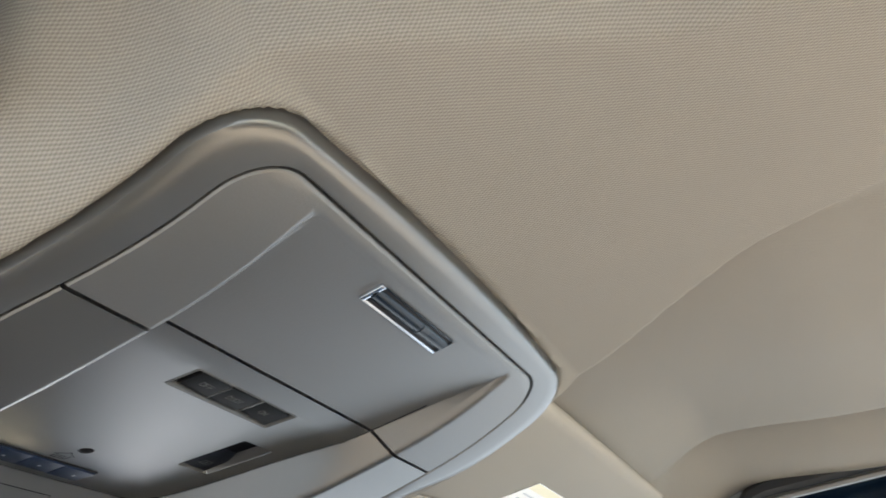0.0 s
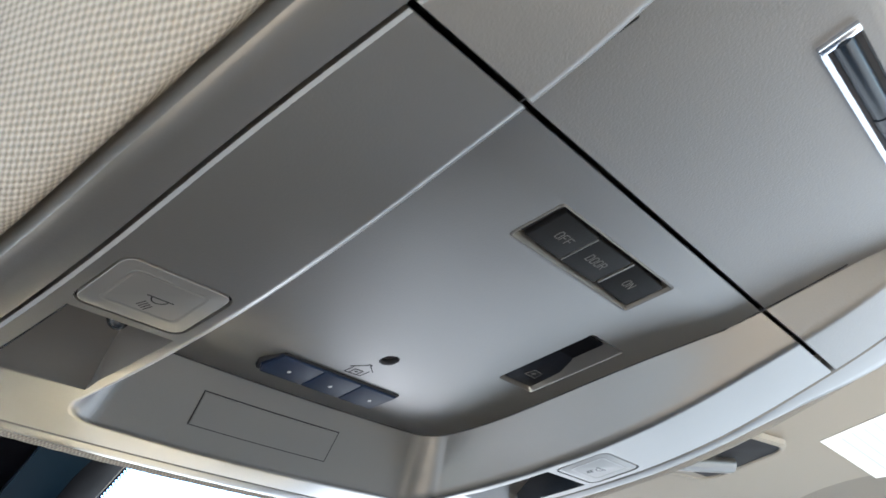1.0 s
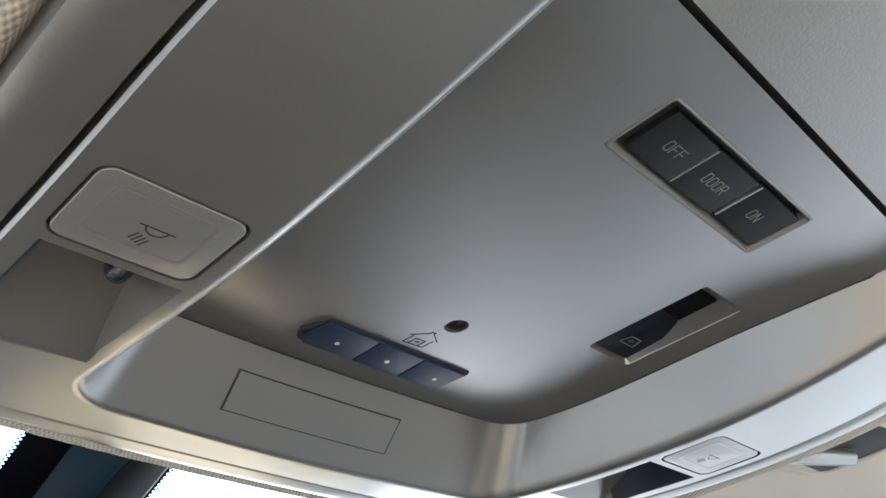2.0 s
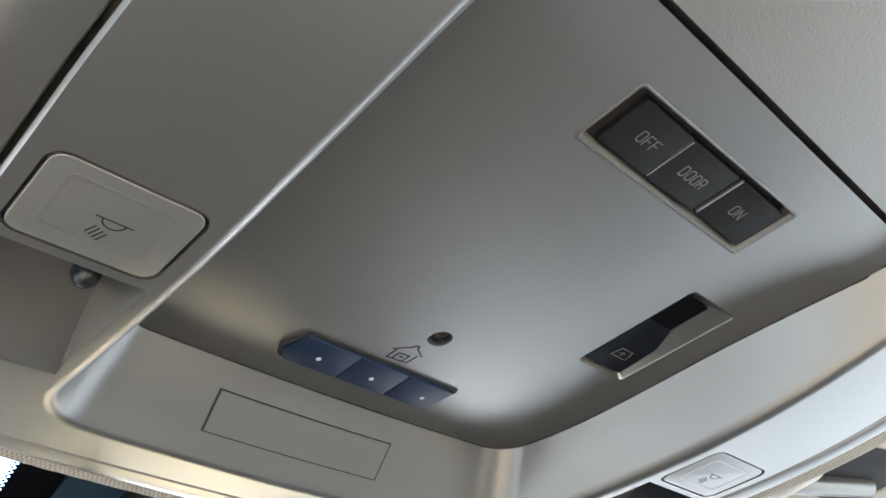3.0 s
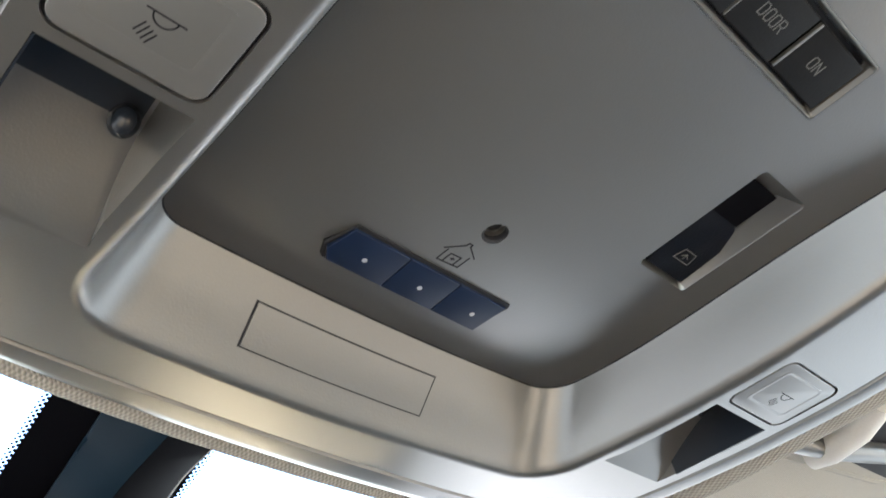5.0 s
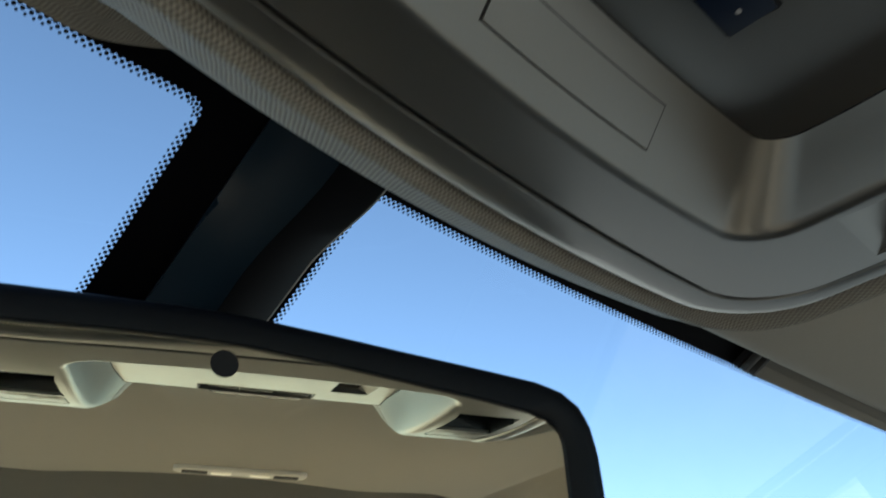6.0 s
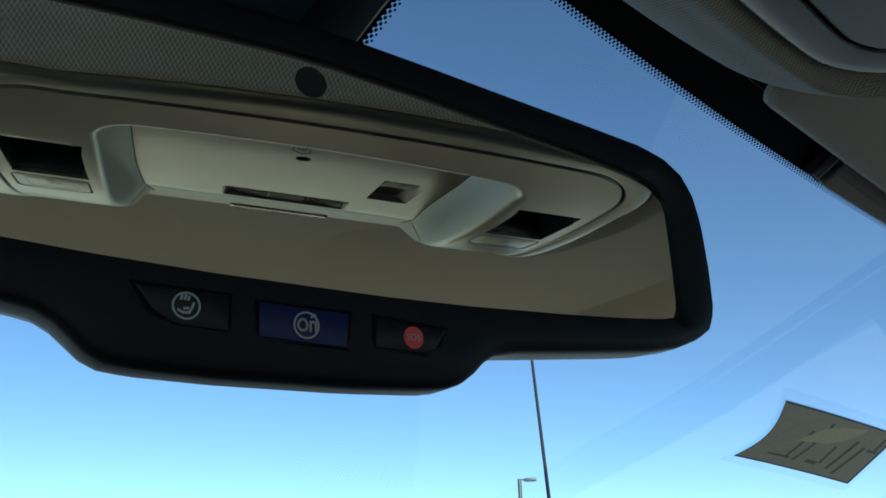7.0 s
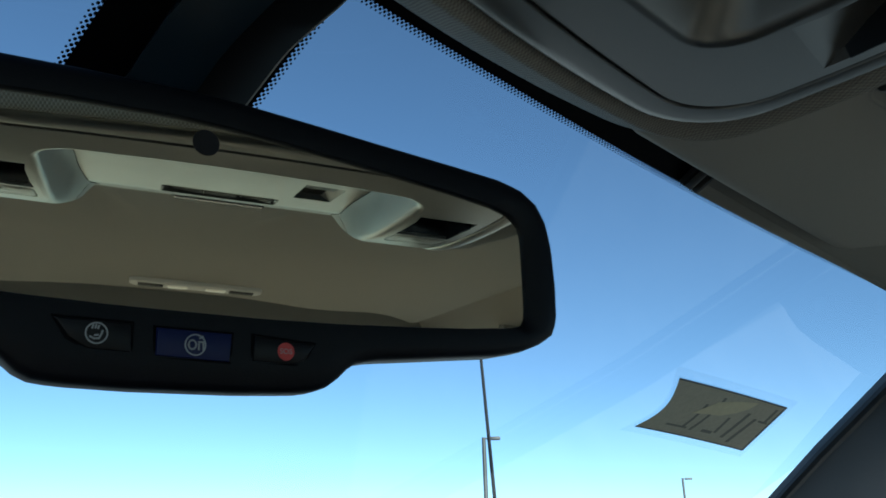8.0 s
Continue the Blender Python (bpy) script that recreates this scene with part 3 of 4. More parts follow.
def pocket_cutter(s):
    """A map lamp's scoop in a side rail: deep beside the button, running out forward in a curve."""
    pts = [(-1.5, -40), (45, -40), (45, rail_z(45) + 0.02)]
    for i in range(1, 15):
        f = i / 14
        pts.append((45 - 41 * f, rail_z(45) + (-5.0 - rail_z(45)) * math.sin(0.5 * math.pi * f) ** 1.25))
    pts += [(-1.5, -5.0)]
    bm = bmesh.new()

    def flare(z):
        return 4.0 * clamp((-9 - z) / 15) ** 1.5

    a = [bm.verts.new((XC + s * (97.8 - flare(z)), y, z)) for y, z in pts]
    b = [bm.verts.new((XC + s * 127.5, y, z)) for y, z in pts]
    n = len(pts)
    bm.faces.new(a)
    bm.faces.new(b[::-1])
    for i in range(n):
        bm.faces.new((a[i], b[i], b[(i + 1) % n], a[(i + 1) % n]))
    bmesh.ops.triangulate(bm, faces=[f for f in bm.faces if len(f.verts) > 4])
    bmesh.ops.recalc_face_normals(bm, faces=bm.faces[:])
    return bm


def frustum(o0, o1, z0, z1):
    return loft([[(x, y, z0) for x, y in o0], [(x, y, z1) for x, y in o1]])


def build_console():
    cut = bmesh.new()
    for s in (-1, 1):
        add_to(cut, pocket_cutter(s))
        o = rounded(XC + s * 112.5 - 16.6, XC + s * 112.5 + 16.6, -30.4, -4.2, 4.2, 5)
        add_to(cut, prism(o, -40, -18.5))
    # three-way switch: rim, then a straight well
    add_to(cut, frustum(rounded(-33.0, 40.1, -99.3, -78.7, 1.5, 3), rounded(-33.0, 40.1, -99.3, -78.7, 1.5, 3), -0.4, 3.0))
    cut2 = prism(rounded(-30.2, 37.8, -97.8, -80.2, 1.0, 3), -2, 10)
    cut3 = frustum(rounded(45.5, 69.5, -62.5, -16.8, 1.6, 3), rounded(48, 67.5, -57, -18, 1.0, 3), -0.4, 4.5)
    hole = bmesh.new()
    bmesh.ops.create_cone(hole, cap_ends=True, segments=24, radius1=3.7, radius2=3.7, depth=9)
    bm = console_solid()
    for c in (cut, cut2, cut3, hole):
        bm = carve(bm, c)
    return bm


solid = build_console()
rear = solid.copy()
seam_no = Vector((0, 1, -0.5)).normalized()
even(part("body", halve(solid, (0, -112.2, 3), -seam_no), PLASTIC, console, "grey front moulding with a sunken panel"))
rear_door = even(part("storage_door", halve(rear, (0, -114.3, 3), seam_no), PLASTIC_DOOR, console, "grey closed storage door"))

# rim round it
ro, ri = rim_outline(), groove_outline(0.8)
rim_loops = [lift(ri, 9), lift(ri, 1.0), lift(groove_outline(1.4), 0.1), lift([tuple(Vector(a).lerp(Vector(b), 0.55)) for a, b in zip(ri, ro)], -0.7),
             lift([tuple(Vector(a).lerp(Vector(b), 0.85)) for a, b in zip(ri, ro)], -0.4), lift(rim_outline(-0.6), 0.5), lift(ro, 2.0), lift(ro, 9)]
part("rim", loft(rim_loops, close=True), PLASTIC, console, "broad grey plastic rim")


def wall_point(x, t, proud=0.0):
    """On the console's front wall: t runs from its foot, 0, to the panel, 1."""
    ya, yb = bow(x, 65.8), bow(x, 47.1)
    a, b = Vector((x, ya, rail_z(ya) + 3.4)), Vector((x, yb, panel_z(yb) - 0.4))
    d = (b - a).normalized()
    return a.lerp(b, t) + Vector((0, -d.z, d.y)) * proud


def wall_sheet(x0, x1, t0, t1, proud, back=1.0, nx=16):
    bm = bmesh.new()
    rows = []
    for i in range(nx + 1):
        x = x0 + (x1 - x0) * i / nx
        rows.append([bm.verts.new(wall_point(x, t, h)) for t, h in ((t0, -back), (t0, proud), (t1, proud), (t1, -back))])
    for a, b in zip(rows, rows[1:]):
        for k in range(4):
            bm.faces.new((a[k], a[(k + 1) % 4], b[(k + 1) % 4], b[k]))
    bm.faces.new(rows[0])
    bm.faces.new(rows[-1][::-1])
    return bm


plate = part("blank_plate", wall_sheet(-38.3, 31.2, 0.22, 0.68, 0.45), PLASTIC, console, "flush blank grey plate")
part("plate_gap", wall_sheet(-39.0, 31.9, 0.205, 0.70, 0.16), SOFT_BLACK, plate)

# thin dark joint where the panel meets the walls
def joint_loop(grow, dz):
    return [(x, y, panel_z(y) + (dz if y > -150 else 3.0)) for x, y in recess_outline(80.55 + grow, -185, 46.85 + grow, 10.8 + grow)]


part("panel_joint", loft([joint_loop(0.34, 0.6), joint_loop(0.34, -0.42), joint_loop(-0.30, -0.12), joint_loop(-0.30, 0.6)], close=True), SOFT_BLACK, console, "thin dark joint")


def icon_map_lamp(cx, cy, z):
    """Half-round lamp under a line, with four rays, read from below."""
    lines = [[(cx - 2.4, cy - 0.6), (cx + 5.2, cy - 0.6)], [(cx + 1.4 + 2.4 * math.cos(a), cy - 0.6 + 2.3 * math.sin(a)) for a in [math.pi * i / 12 for i in range(13)]]]
    for i in range(4):
        x, y = cx - 1.1 + 0.92 * i, cy + 2.3 + 0.45 * i
        lines.append([(x, y), (x - 1.0, y + 2.5)])
    return stroke(lines, 0.34, z)


for s in (-1, 1):
    cx, z = XC + s * 112.5, -24.4
    bt = prism(rounded(cx - 15.7, cx + 15.7, -29.5, -5.1, 3.4, 6), z + 0.05, z + 4.5, 0.28, segs=3)
    key = part("map_light_button", bt, BUTTON_GREY, console, "pale grey push button with a lamp symbol")
    dish = bmesh.new()
    o = rounded(cx - 11.5, cx + 11.5, -26.2, -9.2, 2.0, 4)
    i2 = rounded(cx - 10.3, cx + 10.3, -25.2, -10.4, 1.5, 4)
    dish = loft([[(x, y, z + 0.3) for x, y in o], [(x, y, z - 0.02) for x, y in o], [(x, y, z - 0.10) for x, y in rounded(cx - 11.1, cx + 11.1, -25.9, -9.6, 1.8, 4)], [(x, y, z + 0.03) for x, y in i2], [(x, y, z + 0.25) for x, y in i2]])
    part("raised_frame", dish, BUTTON_GREY, key)
    part("button_gap", prism(rounded(cx - 16.75, cx + 16.75, -30.55, -4.05, 4.3, 6), z + 1.3, z + 6.2), SOFT_BLACK, key, "dark gap round the button")
    part("lamp_symbol", icon_map_lamp(cx, -17.3, z + 0.02), INK, key, "dark printed lamp symbol")
    # lamp at the rear of the scoop, facing ahead
    def scoop(f, dz=0.0):
        return (45 - 41 * f, rail_z(45) + (-5.0 - rail_z(45)) * math.sin(0.5 * math.pi * f) ** 1.25 + dz)

    lens = loft([[(XC + s * x, *scoop(f, dz)) for x, dz in ((98.9, -0.35), (126.5, -0.35), (126.5, 0.6), (98.9, 0.6))] for f in [0.66 + 0.34 * i / 8 for i in range(9)]])
    lamp = part("lamp_lens", lens, LENS_GLASS, console, "dark glossy lamp lens")
    part("lamp_back", prism([(XC + s * 98.6, -1.4), (XC + s * 126.6, -1.4), (XC + s * 126.6, -0.5), (XC + s * 98.6, -0.5)], -22.2, -6.0, 0.2), LENS_GLASS, lamp)
    arc = [scoop(i / 14) for i in range(3, 15)]
    cheek = prism([(-1.2, -24.0), (36, -22.4)] + arc + [(-1.2, -5.2)], 0, 0.5)
    cheek.transform(Matrix(((0, 0, s, XC + s * 126.9), (1, 0, 0, 0), (0, 1, 0, 0), (0, 0, 0, 1))))
    part("lamp_cheek", cheek, LENS_GLASS, lamp)
    bulb = bmesh.new()
    bmesh.ops.create_uvsphere(bulb, u_segments=18, v_segments=10, radius=4.0)
    bulb.transform(Matrix.Translation((XC + s * 102.6, 16.5, -10.6)) @ Matrix.Diagonal((0.85, 1.0, 1.0, 1)))
    part("map_lamp", bulb, LENS_GLASS, console, "small dark glassy lamp lens")

# three-way dome switch
sw = part("dome_switch", prism(rounded(-30.0, 37.6, -97.6, -80.4, 1.0, 3), 3.6, 9), SOFT_BLACK, console, "charcoal three-way switch")


def rocker(x0, x1, za, zb):
    bm = box(x0, x1, -96.3, -81.0, 0, 6, 0.45, 3)
    for v in bm.verts:
        v.co.z += za + (zb - za) * clamp((v.co.x - x0) / (x1 - x0))
    return bm


def glyphs(word, x, y, w, h, gap):
    """Squared-off segment letters as strokes, read from below."""
    shapes = {"O": [[(0, 0.15), (0.2, 0), (0.8, 0), (1, 0.15), (1, 0.85), (0.8, 1), (0.2, 1), (0, 0.85), (0, 0.15)]],
              "D": [[(0, 0), (0.75, 0), (1, 0.2), (1, 0.8), (0.75, 1), (0, 1), (0, 0)]],
              "F": [[(0, 0), (0, 1), (1, 1)], [(0, 0.52), (0.8, 0.52)]],
              "R": [[(0, 0), (0, 1), (0.75, 1), (1, 0.85), (1, 0.6), (0.75, 0.48), (0, 0.48)], [(0.6, 0.48), (1, 0)]],
              "N": [[(0, 0), (0, 1), (1, 0), (1, 1)]]}
    x -= (len(word) * w + (len(word) - 1) * gap) / 2
    lines = []
    for ch in word:
        lines += [[(x + u * w, y + h / 2 - v * h) for u, v in ln] for ln in shapes[ch]]
        x += w + gap
    return lines


def key_print(word, x, za, zb, x0, x1, key):
    bm = stroke(glyphs(word, x, -88.6, 1.75, 3.2, 0.85), 0.28, 0.0, 0.15)
    for v in bm.verts:
        v.co.z += za + (zb - za) * clamp((v.co.x - x0) / (x1 - x0)) - 0.08
    part("lettering", bm, KEY_INK, key)


for nm, word, x0, x1, za, zb, lx, what in (("off_key", "OFF", -26.0, -7.4, 1.5, 0.7, -15.6, "charcoal key"), ("door_key", "DOOR", -6.9, 14.2, 0.7, 0.7, 3.8, "charcoal key"), ("on_key", "ON", 16.6, 36.8, 1.7, 0.1, 25.8, "charcoal key, pressed in")):
    key = part(nm, rocker(x0, x1, za, zb), DARK_KEY, sw, what)
    key_print(word, lx, za, zb, x0, x1, key)
    if word != "OFF":
        w = 0.35 if word == "DOOR" else 0.8
        part("key_edge", box(x0 - 0.05, x0 + w, -95.8, -81.5, za - 0.12, za + 1.0, 0.12), BUTTON_GREY, key, "thin pale strip along the edge of the key")

def ring_loops(levels):
    """A frame lofted through (x0, x1, y0, y1, radius, z)."""
    return loft([[(x, y, z) for x, y in rounded(a, b, c, d, r, 4)] for a, b, c, d, r, z in levels], close=True)


part("bezel", ring_loops([(-32.9, 40.0, -99.2, -78.8, 1.6, 2.8), (-32.9, 40.0, -99.2, -78.8, 1.6, 0.0), (-32.5, 39.6, -98.9, -79.1, 1.4, -0.3), (-32.0, 39.2, -98.6, -79.4, 1.2, -0.3),
                          (-31.0, 38.3, -98.1, -79.9, 0.9, 0.9), (-30.4, 37.9, -97.8, -80.2, 0.8, 3.4)]), BEZEL_GREY, sw, "raised grey frame", 25)

# garage door buttons
bar_foot = [(-36.9, 30.6), (-33.2, 20.0), (27.0, 20.0), (27.8, 21.6), (25.6, 35.6), (-34.4, 35.6)]
bar_mid = [(-36.4, 30.8), (-33.0, 20.5), (26.7, 20.5), (27.2, 21.7), (25.2, 35.4), (-34.2, 35.4)]
bar = part("garage_buttons", loft([[(x, y, panel_z(y) + 0.6) for x, y in bar_foot], [(x, y, panel_z(y) - 0.5) for x, y in bar_foot], [(x, y, 0.75 + 0.02 * (y - 20)) for x, y in bar_mid]]), SOFT_BLACK, console, "bar of three black buttons tinted by a painted blue reflection, with white dots", 20)
for i, (x0, x1) in enumerate(((-33.4, -13.2), (-12.8, 6.5), (6.9, 26.4))):
    tip = [(x0, 21.2), (x1, 21.2), (x1, 35.0), (x0, 35.0)]
    if i == 0:
        tip = [(x0, 21.2), (x1, 21.2), (x1, 35.0), (x0 + 0.4, 35.0), (x0 - 2.2, 31.0)]
    if i == 2:
        tip = [(x0, 21.2), (x1, 21.4), (x1 - 1.4, 35.0), (x0, 35.0)]
    k = part("garage_button", prism(tip, -0.25, 1.6, 0.45, segs=3), BLUE_SHEEN_KEY, bar)
    d = bmesh.new()
    bmesh.ops.create_cone(d, cap_ends=True, segments=16, radius1=0.8, radius2=0.8, depth=0.2)
    d.transform(Matrix.Translation(((-24.0, -3.1, 18.9)[i], 29.0, -0.3)))
    part("dot", d, WHITE_INK, k, "white dot")

# sensor hole and house mark
ring = bmesh.new()
ring = loft([[(r * math.cos(a), r * math.sin(a), z) for a in [2 * math.pi * i / 28 for i in range(28)]] for r, z in ((4.3, 0.7), (4.2, 0.25), (3.7, 0.2), (3.3, 0.7), (3.3, 2.5), (4.3, 2.5))], close=True)
sensor = part("sensor", ring, SOFT_BLACK, console, "round black sensor opening")
d = bmesh.new()
bmesh.ops.create_uvsphere(d, u_segments=18, v_segments=10, radius=3.4)
d.transform(Matrix.Translation((0, 0, 6.2)))
part("sensor_lens", d, SOFT_BLACK, sensor, "glossy black lens")
# a small house, seen in outline, its ridge toward the rear
house = stroke([[(-8.0, 12.8), (-3.4, 8.6), (-3.2, 7.4), (-1.9, 7.4), (-1.9, 8.3), (2.6, 11.4)], [(-6.6, 12.6), (-6.6, 17.6), (1.2, 17.0), (1.2, 12.0)],
                [(-4.6, 17.2), (-4.6, 13.6), (-0.8, 13.3), (-0.8, 17.0)], [(-3.3, 15.2), (-2.0, 15.0)], [(-2.7, 14.7), (-2.6, 15.5)]], 0.36, 0.0)
for v in house.verts:
    v.co.z += panel_z(v.co.y) - 0.1
part("house_mark", house, INK, console, "dark printed house symbol")

# sliding window switch
slot = part("window_switch", prism(rounded(47.8, 67.7, -57.2, -17.8, 1.0, 3), 4.0, 9), PLASTIC, console, "sliding rear window switch in a sloped slot")
keyb = prism([(48.3, -18.3), (48.3, -44), (61.5, -44), (64.6, -41.5), (66.6, -34), (67.0, -18.3)], 0.2, 6, 0.6)
for v in keyb.verts:
    v.co.z += 0.9 - 0.035 * (v.co.y + 18)
    if v.co.y < -40:
        v.co.z += 1.5
k = part("switch_key", keyb, BLACK, slot, "charcoal key with a window symbol")
part("window_mark", stroke([[(55.0, -28.8), (60.5, -28.8), (61.5, -24.6), (54.0, -24.6), (55.0, -28.8)], [(56.2, -26.4), (57.6, -27.4), (59.0, -26.4)], [(57.6, -27.4), (57.6, -25.6)]], 0.3, 1.1), KEY_INK, k)
# the finger slope runs along the switch and widens to the rear
slope = loft([[(66.9 - 6.5 * f ** 1.5, -17.4 - 44.4 * f, 3.6), (69.3, -17.0 - 45.2 * f, 0.25), (69.3, -17.0 - 45.2 * f, 5.0), (66.9 - 6.5 * f ** 1.5, -17.4 - 44.4 * f, 5.0)] for f in [i / 8 for i in range(9)]])
part("finger_slope", slope, PLASTIC, slot)
part("slot_floor", box(47.9, 62.5, -57.5, -43.0, 3.2, 6), FRIT, slot)

# chrome pull on the storage door
pz = panel_z(-180)
pm = Matrix.Translation((10.0, -181.0, pz)) @ Matrix.Rotation(-0.147, 4, "X")
pull = part("door_pull", prism(rounded(-32.5, 32.5, -5.6, 5.6, 1.2, 3), -0.5, 2.0, 0.3, m=pm), SOFT_BLACK, rear_door, "dark slot with a chrome lip")
lip = loft([[(x, y, z) for (y, z) in ((4.2, -0.3), (5.9, -0.2), (6.0, -1.3), (5.3, -1.7), (4.4, -1.3))] for x in (-32, -20, 0, 20, 32)])
lip.transform(pm)
part("chrome_lip", lip, CHROME, pull, "polished chrome lip")
lip2 = loft([[(x, y, z) for (y, z) in ((-6.0, -0.2), (-5.3, -0.3), (-5.2, -0.7), (-5.9, -0.7))] for x in (-32, 0, 32)])
lip2.transform(pm)
part("slot_edge", lip2, PULL_DARK, pull, "thin dark rear edge of the slot")
part("chrome_end", box(-34.1, -31.1, -6, 6, -1.5, 1, 0.5, 3, m=pm), CHROME, pull)
part("dark_end", box(32.0, 33.2, -6, 6, -1.3, 1, 0.4, 3, m=pm), PULL_DARK, pull)
part("pull_blade", tube([pm @ Vector((x, -0.4, 1.6)) for x in (-31.4, -10, 10, 31.4)], 3.9, 20), PULL_DARK, pull, "glossy dark blade in the slot")
part("blade_sleeve", tube([pm @ Vector((x, -0.4, 1.5)) for x in (8.0, 14.0)], 4.15, 20), LENS_GLASS, pull)

# ---- sun visors ----
VIS = {1: rounded(184, 600, -168, 145, 10, 8, 8), -1: rounded(181.5, 600, -174, 120, 45, 10, 8)}


def visor_z(x, y, s=1):
    if s < 0:
        return 9 + 0.08 * (abs(x) - 181)
    f = (y + 164) / 292
    return 46 + 0.016 * abs(x) - f * (14 + 0.03 * abs(x))


def build_visor(s):
    pts = []
    for x, y in VIS[s]:
        y2 = y + (0 if y < 0 else -(x - 176) * 0.07)
        pts.append((x, y2))
    loops = []
    cx, cy = 376, -20
    for k, dz in ((0.02, 14), (0.7, 14), (0.97, 12.5), (0.995, 9), (1.0, 6.5), (0.995, 4), (0.975, 1.2), (0.93, 0.0), (0.7, -0.4), (0.4, -0.6), (0.15, -0.6), (0.02, -0.6)):
        lp = []
        for x, y in pts:
            px, py = cx + (x - cx) * k, cy + (y - cy) * k
            lp.append((XC + s * px, py, visor_z(px, py, s) + dz))
        loops.append(lp)
    return loft(loops)


for s, who in ((-1, "cloth sun visor folded up over the driver's seat, its shade painted in"), (1, "beige grey cloth sun visor folded up, with a white warning label")):
    visor = thing("sun_visor", (XC + s * 376, -20, 60), who, "sun visor", "sun visors")
    part("pad", build_visor(s), VISOR_CLOTH if s > 0 else SHADED_VISOR, visor, angle=60)
    if s > 0:
        # slot with the spindle near the inner end
        zs = visor_z(300, 18)
        slot_m = Matrix.Translation((300, 18, zs)) @ Matrix.Rotation(radians(-10), 4, "Z")
        slot2 = part("spindle_slot", prism(rounded(-40, 70, -40, 24, 12, 6), -1.6, 3, 0.5, m=slot_m), SOFT_BLACK, visor, "dark slot")
        part("slot_rim", loft([[tuple(slot_m @ Vector((x, y, z))) for x, y in rounded(-40 - g, 70 + g, -40 - g, 24 + g, 12 + g, 6)] for g, z in ((0, 1.0), (0, -2.6), (1.6, -3.2), (4.0, -2.4), (5.0, 1.0))], close=True), VISOR_CLOTH, slot2, "pale rolled edge of the slot")
        part("spindle", tube([slot_m @ Vector(p) for p in ((-37, 14, -1), (-12, 8, -5), (14, 2, -5), (52, -6, -4))], 6.0, 14), PLASTIC, slot2, "grey spindle")
        part("spindle_knuckle", tube([slot_m @ Vector(p) for p in ((-18, -30, -2), (-14, -12, -6), (-12, 8, -6), (-11, 18, -3))], 7.5, 14), TRIM_GREY, slot2, "pale knuckle on the spindle")
        lbl = sheet(lambda x, y: visor_z(x, y) - 1.3, 392, 572, 6, -104, -49, 4, 0.4)
        label = part("warning_label", lbl, LABEL_WHITE, visor, "white warning label with a yellow head")
        part("label_head", sheet(lambda x, y: visor_z(x, y) - 1.45, 392.5, 571.5, 6, -103.5, -93, 2, 0.12), LABEL_YELLOW, label)
        for i in range(4):
            part("print_bar", sheet(lambda x, y: visor_z(x, y) - 1.42, 400 + 3 * (i % 2), 562 - 9 * ((i * 3) % 4), 4, -86 + i * 8, -84 + i * 8, 1, 0.1), PALE_INK, label)

# ---- visor clip at the windscreen header ----
def clip_point(x, y, dz):
    return (x, y, screen_z(x, y) + dz)


clip = thing("visor_clip", clip_point(283, 148, -3), "small dark plastic visor clip at the windscreen header", "clip")
part("clip_base", prism([(-9, -7), (9, -7), (8, 9), (-8, 9)], -3, 1, 0.8, m=Matrix.Translation(clip_point(283, 148, -2)) @ Matrix.Rotation(-0.36, 4, "X")), SOFT_BLACK, clip)
for x in (-4.2, 4.4):
    part("clip_finger", box(x - 1.6, x + 1.6, -6, 8, -7, -2, 0.8, m=Matrix.Translation(clip_point(283, 148, -2)) @ Matrix.Rotation(-0.36, 4, "X")), DASH, clip)

# ---- rear-view mirror ----
MN = Vector((-0.2465, -0.9509, -0.1870)).normalized()
MR = Vector((0.9680, -0.2509, 0.0)).normalized()
MU = MN.cross(MR)
if MU.z < 0:
    MU = -MU
MO = Vector((-25.0, 193.2, -34.0))
MIR = Matrix(((MR.x, MU.x, MN.x, MO.x), (MR.y, MU.y, MN.y, MO.y), (MR.z, MU.z, MN.z, MO.z), (0, 0, 0, 1)))


def mirrored(half, mid=-1.0):
    """A closed outline from its right half, top to bottom."""
    return half + [(2 * mid - x, y) for x, y in half[::-1]]


CASE = [(6, 16.5), (35, 15.2), (63, 13.6), (95, 12.0), (118, 10.6), (129, 8.2), (137, 3.2), (141, -4), (143.2, -14), (143.9, -30), (143.2, -44), (140, -50), (133, -54), (125, -57), (112, -59.5), (85, -62), (60, -64.3), (53, -65.8),
        (49, -68.5), (45, -72.5), (41, -74.8), (34, -75.8), (15, -76.5)]
PANE_M = [(6, 6.2), (35, 4.8), (63, 2.8), (95, 0.3), (113, -1.6), (121, -3.6), (126, -7), (127.6, -12), (127.6, -30), (127.3, -43), (126, -47.2), (118, -48.8), (100, -50.4), (78, -51.8), (45, -53.4), (20, -54)]


def resample(pts, n):
    """n points at even steps along a closed outline, from its first point."""
    p = [Vector(q) for q in pts]
    p.append(p[0])
    ls = [0.0]
    for a, b in zip(p, p[1:]):
        ls.append(ls[-1] + (b - a).length)
    out, k = [], 0
    for i in range(n):
        t = ls[-1] * i / n
        while ls[k + 1] < t:
            k += 1
        out.append(tuple(p[k].lerp(p[k + 1], (t - ls[k]) / (ls[k + 1] - ls[k]))))
    return out


mirror = thing("rear_view_mirror", tuple(MO), "black framed rear-view mirror with three buttons on its chin", "mirror")
case_o = resample(mirrored(CASE), 160)
glass_o = resample(mirrored(PANE_M), 160)


